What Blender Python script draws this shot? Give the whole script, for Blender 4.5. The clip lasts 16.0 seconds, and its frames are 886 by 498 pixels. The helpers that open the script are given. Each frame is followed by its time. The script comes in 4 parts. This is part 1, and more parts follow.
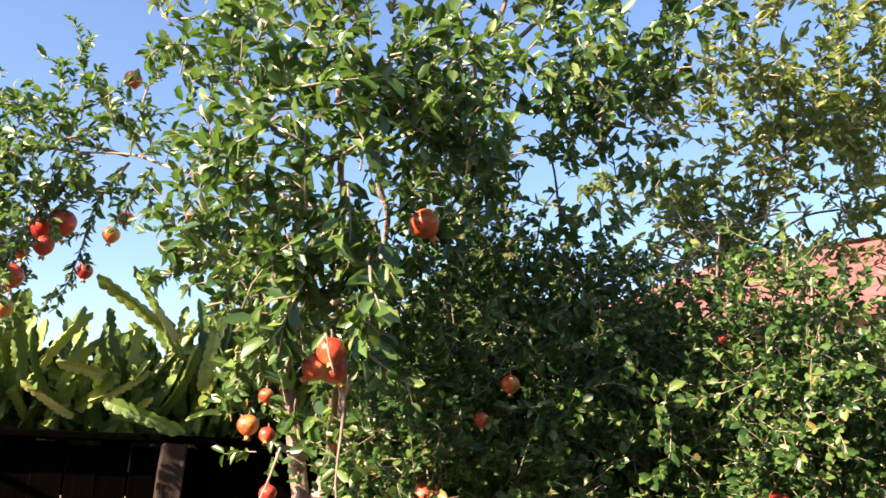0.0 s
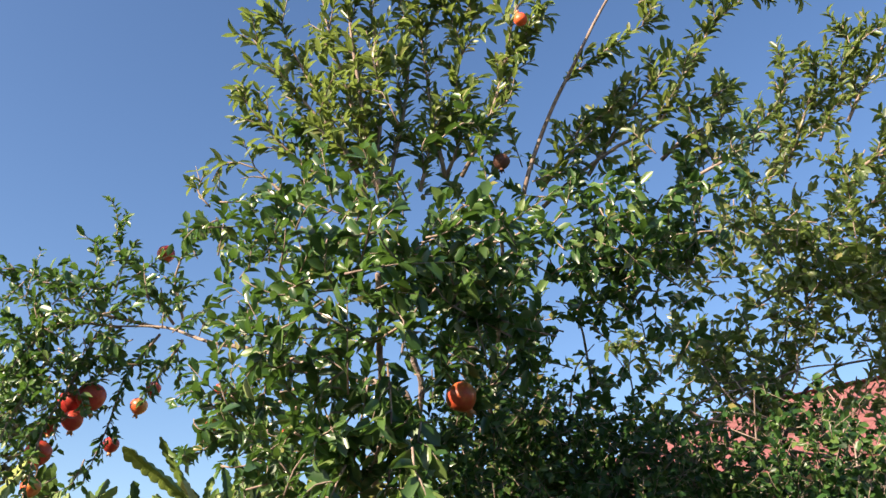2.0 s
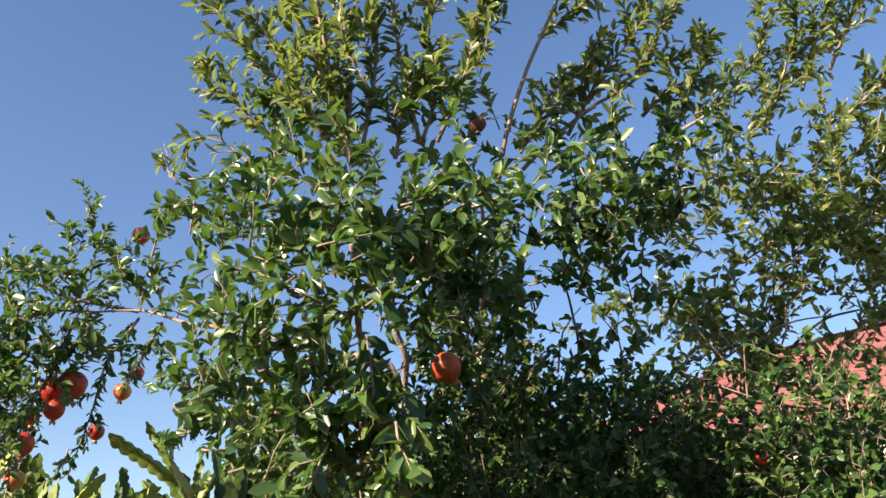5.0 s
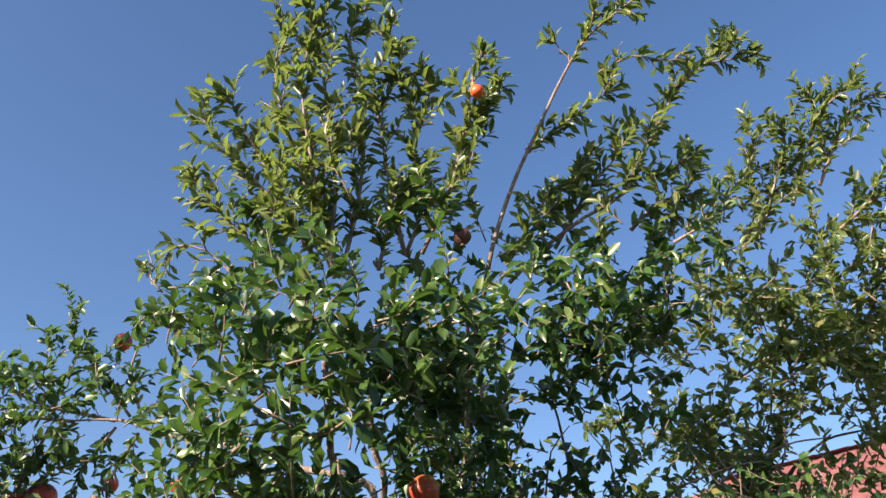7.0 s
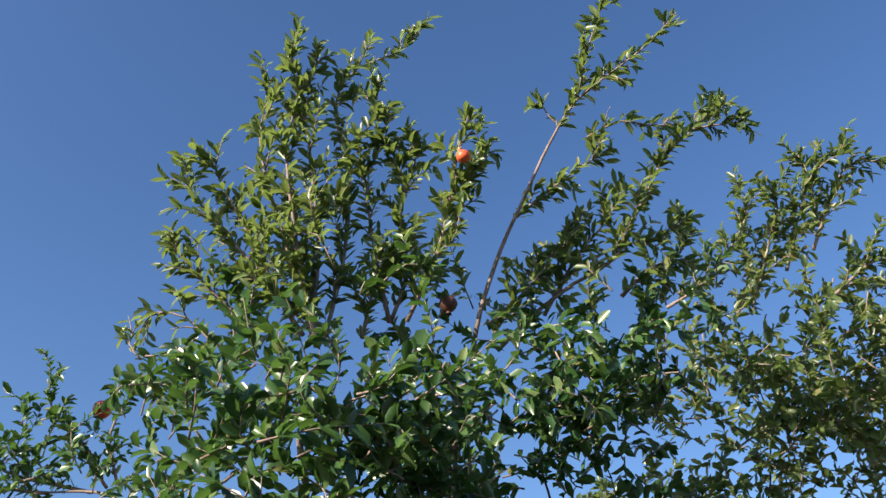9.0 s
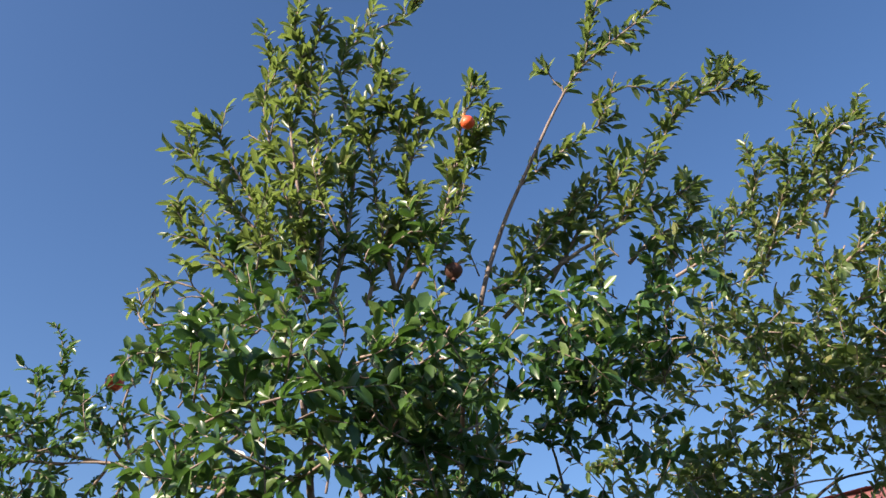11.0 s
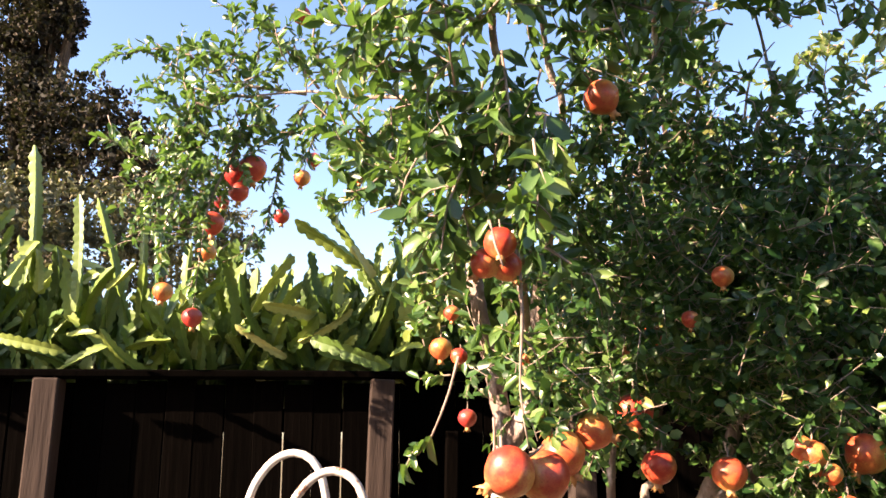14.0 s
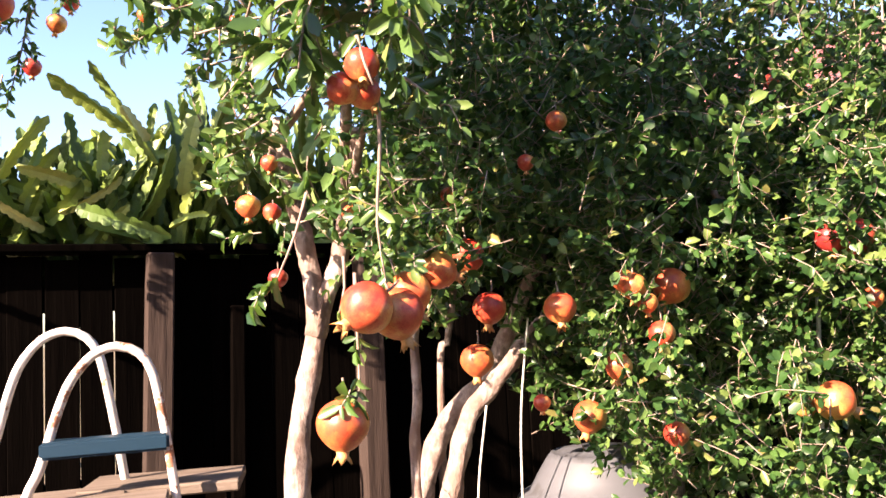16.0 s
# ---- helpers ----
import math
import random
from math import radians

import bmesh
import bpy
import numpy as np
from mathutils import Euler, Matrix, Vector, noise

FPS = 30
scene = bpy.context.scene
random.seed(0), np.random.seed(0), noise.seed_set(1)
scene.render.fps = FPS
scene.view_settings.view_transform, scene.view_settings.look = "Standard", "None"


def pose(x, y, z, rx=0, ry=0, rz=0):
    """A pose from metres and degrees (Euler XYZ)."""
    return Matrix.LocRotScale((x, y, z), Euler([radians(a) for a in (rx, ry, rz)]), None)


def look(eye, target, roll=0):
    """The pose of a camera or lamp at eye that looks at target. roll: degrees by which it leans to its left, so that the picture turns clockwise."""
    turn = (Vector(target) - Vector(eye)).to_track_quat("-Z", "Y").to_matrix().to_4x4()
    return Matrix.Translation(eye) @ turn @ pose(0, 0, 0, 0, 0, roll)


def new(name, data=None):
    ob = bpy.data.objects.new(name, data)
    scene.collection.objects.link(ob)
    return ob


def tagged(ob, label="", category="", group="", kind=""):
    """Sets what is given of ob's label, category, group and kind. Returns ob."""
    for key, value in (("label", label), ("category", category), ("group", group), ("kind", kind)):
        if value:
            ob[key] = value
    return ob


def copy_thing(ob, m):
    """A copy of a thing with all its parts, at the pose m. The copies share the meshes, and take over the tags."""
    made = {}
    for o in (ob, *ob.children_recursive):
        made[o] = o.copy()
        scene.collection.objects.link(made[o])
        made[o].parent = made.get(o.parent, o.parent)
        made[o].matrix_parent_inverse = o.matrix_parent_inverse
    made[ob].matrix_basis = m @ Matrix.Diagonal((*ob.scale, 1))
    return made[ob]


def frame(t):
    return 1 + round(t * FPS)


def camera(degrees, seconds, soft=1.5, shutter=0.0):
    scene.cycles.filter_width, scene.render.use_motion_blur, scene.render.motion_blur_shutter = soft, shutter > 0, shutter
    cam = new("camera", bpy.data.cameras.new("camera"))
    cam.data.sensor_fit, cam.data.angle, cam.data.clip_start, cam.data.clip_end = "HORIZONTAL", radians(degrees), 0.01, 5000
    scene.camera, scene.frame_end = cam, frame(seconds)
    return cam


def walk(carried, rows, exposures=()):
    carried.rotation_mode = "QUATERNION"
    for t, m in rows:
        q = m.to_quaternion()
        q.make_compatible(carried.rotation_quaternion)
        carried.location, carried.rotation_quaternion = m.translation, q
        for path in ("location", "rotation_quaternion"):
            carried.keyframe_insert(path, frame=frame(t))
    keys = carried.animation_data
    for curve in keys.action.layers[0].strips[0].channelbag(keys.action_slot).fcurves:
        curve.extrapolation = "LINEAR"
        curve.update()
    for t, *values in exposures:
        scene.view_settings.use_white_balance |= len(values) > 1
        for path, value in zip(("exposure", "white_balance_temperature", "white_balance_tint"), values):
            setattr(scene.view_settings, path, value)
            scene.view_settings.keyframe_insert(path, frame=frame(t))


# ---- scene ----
cam = camera(57.0, 16.0, soft=1.5, shutter=0.15)
PATH = [
    (0, (0.008, 0.079, 1.657), (-0.023, 1.995, 2.228), 1.3),
    (0.5, (-0.025, 0.077, 1.632), (-0.179, 1.975, 2.240), 2.9),
    (1, (-0.059, 0.079, 1.674), (-0.247, 1.956, 2.339), 2.0),
    (1.5, (-0.042, 0.050, 1.691), (-0.181, 1.875, 2.497), 1.0),
    (2, (-0.037, 0.030, 1.703), (-0.099, 1.816, 2.601), -0.2),
    (2.5, (-0.031, 0.042, 1.716), (-0.082, 1.845, 2.579), -0.5),
    (3, (-0.015, 0.042, 1.709), (-0.068, 1.873, 2.512), -0.8),
    (5.5, (-0.020, 0.085, 1.729), (-0.044, 1.890, 2.589), -3.6),
    (6, (0.005, 0.079, 1.745), (0.001, 1.824, 2.722), -3.5),
    (6.5, (0.020, 0.085, 1.751), (0.018, 1.808, 2.767), -2.9),
    (7, (0.021, 0.108, 1.758), (-0.001, 1.807, 2.812), -2.5),
    (7.5, (0.032, 0.131, 1.780), (0.013, 1.815, 2.858), -2.6),
    (8, (0.042, 0.165, 1.794), (0.020, 1.815, 2.925), -2.6),
    (8.5, (0.021, 0.156, 1.804), (0.013, 1.779, 2.973), -2.9),
    (9, (0.047, 0.136, 1.796), (0.040, 1.755, 2.970), -2.7),
    (11.5, (0.065, 0.164, 1.757), (-0.012, 1.835, 2.853), -2.4),
    (12, (0.060, 0.178, 1.728), (-0.125, 1.932, 2.671), -2.5),
    (12.5, (0.027, 0.217, 1.698), (-0.315, 2.026, 2.479), -1.9),
    (13, (-0.000, 0.237, 1.659), (-0.517, 2.059, 2.302), -1.9),
    (13.5, (0.014, 0.264, 1.628), (-0.567, 2.102, 2.159), -1.7),
    (14, (0.052, 0.300, 1.597), (-0.494, 2.170, 2.047), -0.2),
    (14.5, (-0.003, 0.335, 1.562), (-0.393, 2.262, 1.929), -0.6),
    (15, (-0.093, 0.340, 1.544), (-0.226, 2.311, 1.858), -2.6),
    (15.5, (-0.114, 0.342, 1.523), (-0.082, 2.324, 1.785), -2.7),
    (16, (-0.142, 0.359, 1.511), (-0.077, 2.349, 1.698), -2.9),
]
walk(cam, [(t, look(eye, target, roll)) for t, eye, target, roll in PATH],
     exposures=[(0.0, 2.08, 7900, 18), (1.0, 1.78, 7600, 16), (2.0, 1.37, 7200, 13), (3.0, 1.27, 7100, 13), (5.5, 1.42, 7450, 15), (7.0, 1.25, 6950, 14), (9.0, 1.02, 6350, 12), (11.5, 1.12, 6800, 13),
                (12.5, 1.6, 8200, 18), (13.5, 2.22, 8200, 21), (14.5, 2.58, 8000, 24), (16.0, 2.55, 7600, 27)])

# ---- daylight ----
SUN_TO = Vector((-0.65, -0.60, 0.475)).normalized()
world = bpy.data.worlds.new("sky")
scene.world = world
world.use_nodes = True
wn, wl = world.node_tree.nodes, world.node_tree.links
sky = wn.new("ShaderNodeTexSky")
sky.sky_type, sky.sun_disc = "NISHITA", False
sky.sun_elevation = math.asin(SUN_TO.z)
sky.sun_rotation = math.atan2(SUN_TO.x, SUN_TO.y)
sky.air_density, sky.dust_density, sky.ozone_density = 1.0, 1.1, 2.6
clear = wn.new("ShaderNodeHueSaturation")
clear.inputs["Hue"].default_value, clear.inputs["Saturation"].default_value = 0.505, 1.16
wl.new(sky.outputs[0], clear.inputs["Color"])
wl.new(clear.outputs[0], wn["Background"].inputs[0])
wn["Background"].inputs[1].default_value = 0.092
sun_data = bpy.data.lights.new("sun", "SUN")
sun_data.energy, sun_data.angle, sun_data.color = 5.0, radians(0.5), (1.0, 0.89, 0.73)
sun = new("sun", sun_data)
sun.matrix_world = look(SUN_TO * 30, (0, 0, 0))


# ---- materials ----
def material(name, rough=0.6, metallic=0.0):
    m = bpy.data.materials.new(name)
    m.use_nodes = True
    b = m.node_tree.nodes["Principled BSDF"]
    b.inputs["Roughness"].default_value, b.inputs["Metallic"].default_value = rough, metallic
    return m, m.node_tree.nodes, m.node_tree.links, b


def ramp(nodes, stops):
    r = nodes.new("ShaderNodeValToRGB")
    els = r.color_ramp.elements
    while len(els) < len(stops):
        els.new(0.5)
    for e, (p, c) in zip(els, stops):
        e.position, e.color = p, (*c, 1)
    return r


def noise_tex(nodes, links, scale, detail=4.0, stretch=None, rough=0.6):
    n = nodes.new("ShaderNodeTexNoise")
    n.inputs["Scale"].default_value, n.inputs["Detail"].default_value, n.inputs["Roughness"].default_value = scale, detail, rough
    co = nodes.new("ShaderNodeTexCoord")
    if stretch:
        mp = nodes.new("ShaderNodeMapping")
        mp.inputs["Scale"].default_value = stretch
        links.new(co.outputs["Object"], mp.inputs[0])
        links.new(mp.outputs[0], n.inputs["Vector"])
    else:
        links.new(co.outputs["Object"], n.inputs["Vector"])
    return n


def bump(nodes, links, b, height, strength, dist=0.01):
    k = nodes.new("ShaderNodeBump")
    k.inputs["Strength"].default_value, k.inputs["Distance"].default_value = strength, dist
    links.new(height, k.inputs["Height"])
    links.new(k.outputs[0], b.inputs["Normal"])


def leafy(name, stops, through_colour, rough=0.35, share=0.22, by_object=False, gloss=0.5):
    """Glossy leaf tissue, each leaf with a tone of its own, letting some light through."""
    m, n, l, b = material(name, rough)
    src = n.new("ShaderNodeObjectInfo") if by_object else n.new("ShaderNodeNewGeometry")
    r = ramp(n, stops)
    l.new(src.outputs["Random" if by_object else "Random Per Island"], r.inputs[0])
    tone = noise_tex(n, l, 60, 3)
    mix = n.new("ShaderNodeMix")
    mix.data_type, mix.blend_type = "RGBA", "MULTIPLY"
    mix.inputs[0].default_value = 0.5
    r2 = ramp(n, [(0.3, (0.65, 0.65, 0.6)), (0.7, (1.15, 1.1, 1.0))])
    l.new(tone.outputs[0], r2.inputs[0])
    l.new(r.outputs[0], mix.inputs[6])
    l.new(r2.outputs[0], mix.inputs[7])
    l.new(mix.outputs[2], b.inputs["Base Color"])
    b.inputs["Specular IOR Level"].default_value = gloss
    t = n.new("ShaderNodeBsdfTranslucent")
    t.inputs[0].default_value = (*through_colour, 1)
    s = n.new("ShaderNodeMixShader")
    s.inputs[0].default_value = share
    l.new(b.outputs[0], s.inputs[1])
    l.new(t.outputs[0], s.inputs[2])
    l.new(s.outputs[0], n["Material Output"].inputs[0])
    return m


LEAF_TONES = [(0.0, (0.014, 0.044, 0.013)), (0.45, (0.042, 0.100, 0.028)), (0.78, (0.084, 0.160, 0.046)), (0.96, (0.15, 0.215, 0.07)), (1.0, (0.25, 0.21, 0.075))]
M_LEAF = leafy("pomegranate_leaf", LEAF_TONES, (0.15, 0.31, 0.05), 0.33, 0.22)
M_LEAF_ONE = leafy("pomegranate_leaf_single", LEAF_TONES[:4], (0.15, 0.31, 0.05), 0.33, 0.22, True)
# Thicket copy of the leaf, its tones lowered to carry the hedge's shade.
M_LEAF_SHADE = leafy("shaded_pomegranate_leaf", [(0.0, (0.008, 0.032, 0.009)), (0.45, (0.029, 0.080, 0.021)), (0.80, (0.068, 0.135, 0.036)), (0.97, (0.12, 0.175, 0.052)), (1.0, (0.20, 0.165, 0.06))], (0.10, 0.24, 0.04), 0.36, 0.18, gloss=0.28)
M_LEAF_DRY = leafy("olive_leaf", [(0.0, (0.028, 0.058, 0.018)), (0.45, (0.074, 0.122, 0.038)), (0.8, (0.14, 0.19, 0.064)), (1.0, (0.23, 0.22, 0.095))], (0.27, 0.37, 0.08), 0.36, 0.36)
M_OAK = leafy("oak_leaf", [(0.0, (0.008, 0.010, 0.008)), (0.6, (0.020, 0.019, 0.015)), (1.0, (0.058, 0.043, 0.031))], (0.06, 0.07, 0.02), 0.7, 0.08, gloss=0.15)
M_SHRUB = leafy("shrub_leaf", [(0.0, (0.03, 0.04, 0.018)), (0.6, (0.08, 0.085, 0.04)), (1.0, (0.18, 0.15, 0.08))], (0.12, 0.14, 0.04), 0.6, 0.15)
# Darker copy of the cactus skin; shade inside the heap is in its tones.
M_CACTUS_MASS = leafy("cactus_skin_shaded", [(0.0, (0.034, 0.08, 0.012)), (0.5, (0.098, 0.17, 0.028)), (1.0, (0.27, 0.34, 0.08))], (0.2, 0.3, 0.04), 0.5, 0.12)
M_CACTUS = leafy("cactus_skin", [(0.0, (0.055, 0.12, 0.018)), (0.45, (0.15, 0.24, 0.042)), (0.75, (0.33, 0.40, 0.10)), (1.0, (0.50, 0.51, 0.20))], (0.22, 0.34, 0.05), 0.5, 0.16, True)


def woody(name, dark, light, scale=30, rough=0.85, stretch=(1, 1, 0.15), relief=0.6, blotch=None, by_object=0.0, gloss=0.15):
    m, n, l, b = material(name, rough)
    b.inputs["Specular IOR Level"].default_value = gloss
    g = noise_tex(n, l, scale, 6, stretch, 0.65)
    r = ramp(n, [(0.3, dark), (0.7, light)])
    l.new(g.outputs[0], r.inputs[0])
    out = r.outputs[0]
    if blotch:
        w = noise_tex(n, l, scale * 0.22, 3)
        r2 = ramp(n, [(0.45, (0, 0, 0)), (0.6, (1, 1, 1))])
        l.new(w.outputs[0], r2.inputs[0])
        mix = n.new("ShaderNodeMix")
        mix.data_type = "RGBA"
        l.new(r2.outputs[0], mix.inputs[0])
        l.new(out, mix.inputs[6])
        mix.inputs[7].default_value = (*blotch, 1)
        out = mix.outputs[2]
    if by_object:
        info, hsv, mr = n.new("ShaderNodeObjectInfo"), n.new("ShaderNodeHueSaturation"), n.new("ShaderNodeMapRange")
        mr.inputs[3].default_value, mr.inputs[4].default_value = 1 - by_object, 1 + by_object
        l.new(info.outputs["Random"], mr.inputs[0])
        l.new(mr.outputs[0], hsv.inputs["Value"])
        l.new(out, hsv.inputs["Color"])
        out = hsv.outputs[0]
    l.new(out, b.inputs["Base Color"])
    bump(n, l, b, g.outputs[0], relief)
    return m


M_BARK = woody("pomegranate_bark", (0.085, 0.058, 0.050), (0.52, 0.42, 0.385), 42, 0.9, (1, 1, 0.55), 1.0, (0.21, 0.142, 0.12))
M_TWIG = woody("twig_bark", (0.15, 0.105, 0.085), (0.38, 0.295, 0.25), 60, 0.8, (1, 1, 0.3), 0.3)
M_OAKBARK = woody("oak_bark", (0.03, 0.025, 0.02), (0.09, 0.07, 0.055), 8, 0.95, (1, 1, 0.2), 1.0)
# Dark stain taken almost to black: the fence's shade is in this colour.
M_BOARD = woody("shaded_dark_fence_board", (0.0008, 0.0006, 0.0005), (0.0017, 0.0012, 0.0010), 40, 0.95, (1, 1, 0.06), 0.5, None, 0.35, 0.01)
M_POST = woody("weathered_post_wood", (0.022, 0.015, 0.013), (0.042, 0.029, 0.025), 40, 0.9, (1, 1, 0.07), 0.6, None, 0.15)
M_PLANK = woody("sun_bleached_plank", (0.080, 0.061, 0.050), (0.175, 0.140, 0.116), 35, 0.85, (0.07, 1, 1), 0.5, None, 0.15)
M_GROUND = woody("dry_soil", (0.10, 0.075, 0.05), (0.23, 0.18, 0.125), 5, 0.95, (1, 1, 1), 0.8, (0.13, 0.12, 0.06))
M_STUCCO = woody("stucco", (0.42, 0.37, 0.31), (0.55, 0.49, 0.41), 25, 0.9, (1, 1, 1), 0.3)
M_TILE = woody("terracotta_tile", (0.20, 0.070, 0.068), (0.26, 0.110, 0.106), 12, 0.8, (1, 1, 1), 0.2, None, 0.06)


def painted(name, colour, under, amount=0.62, rough=0.45, scale=14):
    """Paint worn through in patches to what lies beneath."""
    m, n, l, b = material(name, rough)
    w = noise_tex(n, l, scale, 6, None, 0.7)
    r = ramp(n, [(amount, colour), (amount + 0.03, under)])
    l.new(w.outputs[0], r.inputs[0])
    l.new(r.outputs[0], b.inputs["Base Color"])
    f = noise_tex(n, l, scale * 9, 4)
    bump(n, l, b, f.outputs[0], 0.15, 0.003)
    return m


M_WHITE = painted("white_enamel", (0.60, 0.58, 0.56), (0.26, 0.15, 0.09), 0.60)
M_RUST = painted("rusted_paint", (0.56, 0.52, 0.50), (0.28, 0.12, 0.07), 0.53)
M_BLUE = painted("blue_plastic", (0.004, 0.026, 0.050), (0.02, 0.05, 0.07), 0.66)
M_GREY = painted("grey_plastic", (0.078, 0.083, 0.096), (0.06, 0.062, 0.068), 0.62, 0.45, 6)
M_CORD = painted("pale_cord", (0.62, 0.60, 0.55), (0.4, 0.36, 0.3), 0.6)


def fruit_skin(name, stops, rough=0.38):
    m, n, l, b = material(name, rough)
    big, fine = noise_tex(n, l, 2.2, 5, None, 0.68), noise_tex(n, l, 26, 4)
    co, sep = n.new("ShaderNodeTexCoord"), n.new("ShaderNodeSeparateXYZ")
    l.new(co.outputs["Object"], sep.inputs[0])
    info = n.new("ShaderNodeObjectInfo")
    add = n.new("ShaderNodeMath")
    add.operation = "MULTIPLY_ADD"
    add.inputs[1].default_value = 0.35
    l.new(sep.outputs[0], add.inputs[0])
    l.new(big.outputs[0], add.inputs[2])
    r = ramp(n, stops)
    l.new(add.outputs[0], r.inputs[0])
    freck = ramp(n, [(0.54, (1, 1, 1)), (0.68, (0.60, 0.46, 0.36))])
    l.new(fine.outputs[0], freck.inputs[0])
    mix = n.new("ShaderNodeMix")
    mix.data_type, mix.blend_type = "RGBA", "MULTIPLY"
    mix.inputs[0].default_value = 0.7
    l.new(r.outputs[0], mix.inputs[6])
    l.new(freck.outputs[0], mix.inputs[7])
    l.new(mix.outputs[2], b.inputs["Base Color"])
    bump(n, l, b, fine.outputs[0], 0.12, 0.002)
    return m


M_RED = fruit_skin("red_fruit_skin", [(0.33, (0.42, 0.034, 0.021)), (0.5, (0.52, 0.092, 0.040)), (0.70, (0.62, 0.27, 0.09))])
M_ORANGE = fruit_skin("orange_fruit_skin", [(0.33, (0.48, 0.070, 0.032)), (0.5, (0.55, 0.145, 0.044)), (0.70, (0.62, 0.31, 0.09))])
M_DEEP = fruit_skin("deep_red_fruit_skin", [(0.25, (0.30, 0.016, 0.020)), (0.5, (0.42, 0.040, 0.032)), (0.8, (0.52, 0.11, 0.06))])
M_DRIED = fruit_skin("dried_fruit_skin", [(0.2, (0.05, 0.018, 0.014)), (0.8, (0.16, 0.06, 0.035))], 0.7)
M_CALYX = fruit_skin("dry_sepals", [(0.2, (0.50, 0.12, 0.05)), (0.5, (0.58, 0.28, 0.10)), (0.8, (0.50, 0.34, 0.17))], 0.6)
M_FLOWER = fruit_skin("scarlet_flower", [(0.2, (0.75, 0.05, 0.02)), (0.8, (0.80, 0.14, 0.04))], 0.45)


# ---- mesh helpers ----
def mesh_object(name, verts, faces, mat, parent=None, smooth=True, label="", kind=""):
    me = bpy.data.meshes.new(name)
    me.from_pydata([tuple(v) for v in verts], [], faces)
    me.materials.append(mat)
    if smooth:
        me.polygons.foreach_set("use_smooth", [True] * len(me.polygons))
    me.update()
    ob = new(name, me)
    if parent:
        ob.parent = parent
    return tagged(ob, label, kind=kind)


def part(name, bm, mat, parent, label=""):
    me = bpy.data.meshes.new(name)
    bm.normal_update()
    bm.to_mesh(me)
    bm.free()
    me.materials.append(mat)
    ob = new(name, me)
    ob.parent = parent
    return tagged(ob, label)


def shared(name, me, parent, m):
    ob = new(name, me)
    ob.parent = parent
    ob.matrix_local = m
    return ob


def smooth_line(pts, step):
    """A flowing line through a few points."""
    p = [Vector(q) for q in pts]
    p = [2 * p[0] - p[1]] + p + [2 * p[-1] - p[-2]]
    out = []
    for i in range(1, len(p) - 2):
        a, b, c, d = p[i - 1 : i + 3]
        n = max(2, int((c - b).length / step))
        for k in range(n):
            t = k / n
            out.append(0.5 * (2 * b + (c - a) * t + (2 * a - 5 * b + 4 * c - d) * t * t + (3 * b - a - 3 * c + d) * t ** 3))
    out.append(p[-2])
    return out


def tube(verts, faces, line, r0, r1, sides=6, wobble=0.0, power=1.0):
    """Adds a tapered tube along a line."""
    start, side = len(verts), None
    for i, q in enumerate(line):
        d = (line[min(i + 1, len(line) - 1)] - line[max(i - 1, 0)]).normalized()
        side = d.orthogonal().normalized() if side is None else (side - d * side.dot(d)).normalized()
        up = d.cross(side)
        r = r0 + (r1 - r0) * (i / max(1, len(line) - 1)) ** power
        for k in range(sides):
            a = 2 * math.pi * k / sides
            w = 1 + wobble * noise.noise(q * 14 + Vector((k * 0.9, 0, 0))) + wobble * 0.45 * noise.noise(q * 46 + Vector((0, k * 1.9, 0)))
            verts.append(q + (side * math.cos(a) + up * math.sin(a)) * r * w)
    for i in range(len(line) - 1):
        for k in range(sides):
            a, b = start + i * sides + k, start + i * sides + (k + 1) % sides
            faces.append((a, b, b + sides, a + sides))
    faces.append(tuple(range(start + sides - 1, start - 1, -1)))
    faces.append(tuple(start + (len(line) - 1) * sides + k for k in range(sides)))


def bevelled_box(sx, sy, sz, bevel=0.004, seg=1):
    bm = bmesh.new()
    bmesh.ops.create_cube(bm, size=1.0)
    bmesh.ops.scale(bm, vec=(sx, sy, sz), verts=bm.verts)
    bmesh.ops.bevel(bm, geom=list(bm.edges), offset=bevel, segments=seg, affect="EDGES")
    return bm


def box_mesh(name, sx, sy, sz, mat, bevel=0.004):
    me = bpy.data.meshes.new(name)
    bm = bevelled_box(sx, sy, sz, bevel)
    bm.to_mesh(me)
    bm.free()
    me.materials.append(mat)
    return me


# ---- ground ----
gv, gf, GN = [], [], 40
for i in range(GN + 1):
    for j in range(GN + 1):
        u, v = (i / GN * 2 - 1), (j / GN * 2 - 1)
        x, y = 900 * u * abs(u) ** 2.2, 900 * v * abs(v) ** 2.2
        gv.append((x, y, 0.03 * noise.noise(Vector((x * 0.8, y * 0.8, 0)))))
for i in range(GN):
    for j in range(GN):
        a = i * (GN + 1) + j
        gf.append((a, a + GN + 1, a + GN + 2, a + 1))
tagged(mesh_object("ground", gv, gf, M_GROUND, label="dry bare garden soil with leaf litter", kind="structure"), category="ground")

# ---- the pomegranate tree ----
rng = np.random.default_rng(7)
tree = new("pomegranate_tree")
tree.location = (-0.2, 2.25, 0)
tagged(tree, "tall leafy pomegranate tree with several pale trunks and hanging fruit", "tree")
bpy.context.view_layer.update()
TREE_AT = Vector(tree.location)


def wood(name, pts, r0, r1, label="", mat=None, sides=14, step=0.022, wobble=0.38):
    v, f = [], []
    tube(v, f, [q - TREE_AT for q in smooth_line(pts, step)], r0, r1, sides, wobble)
    return mesh_object(name, v, f, mat or M_BARK, tree, True, label)


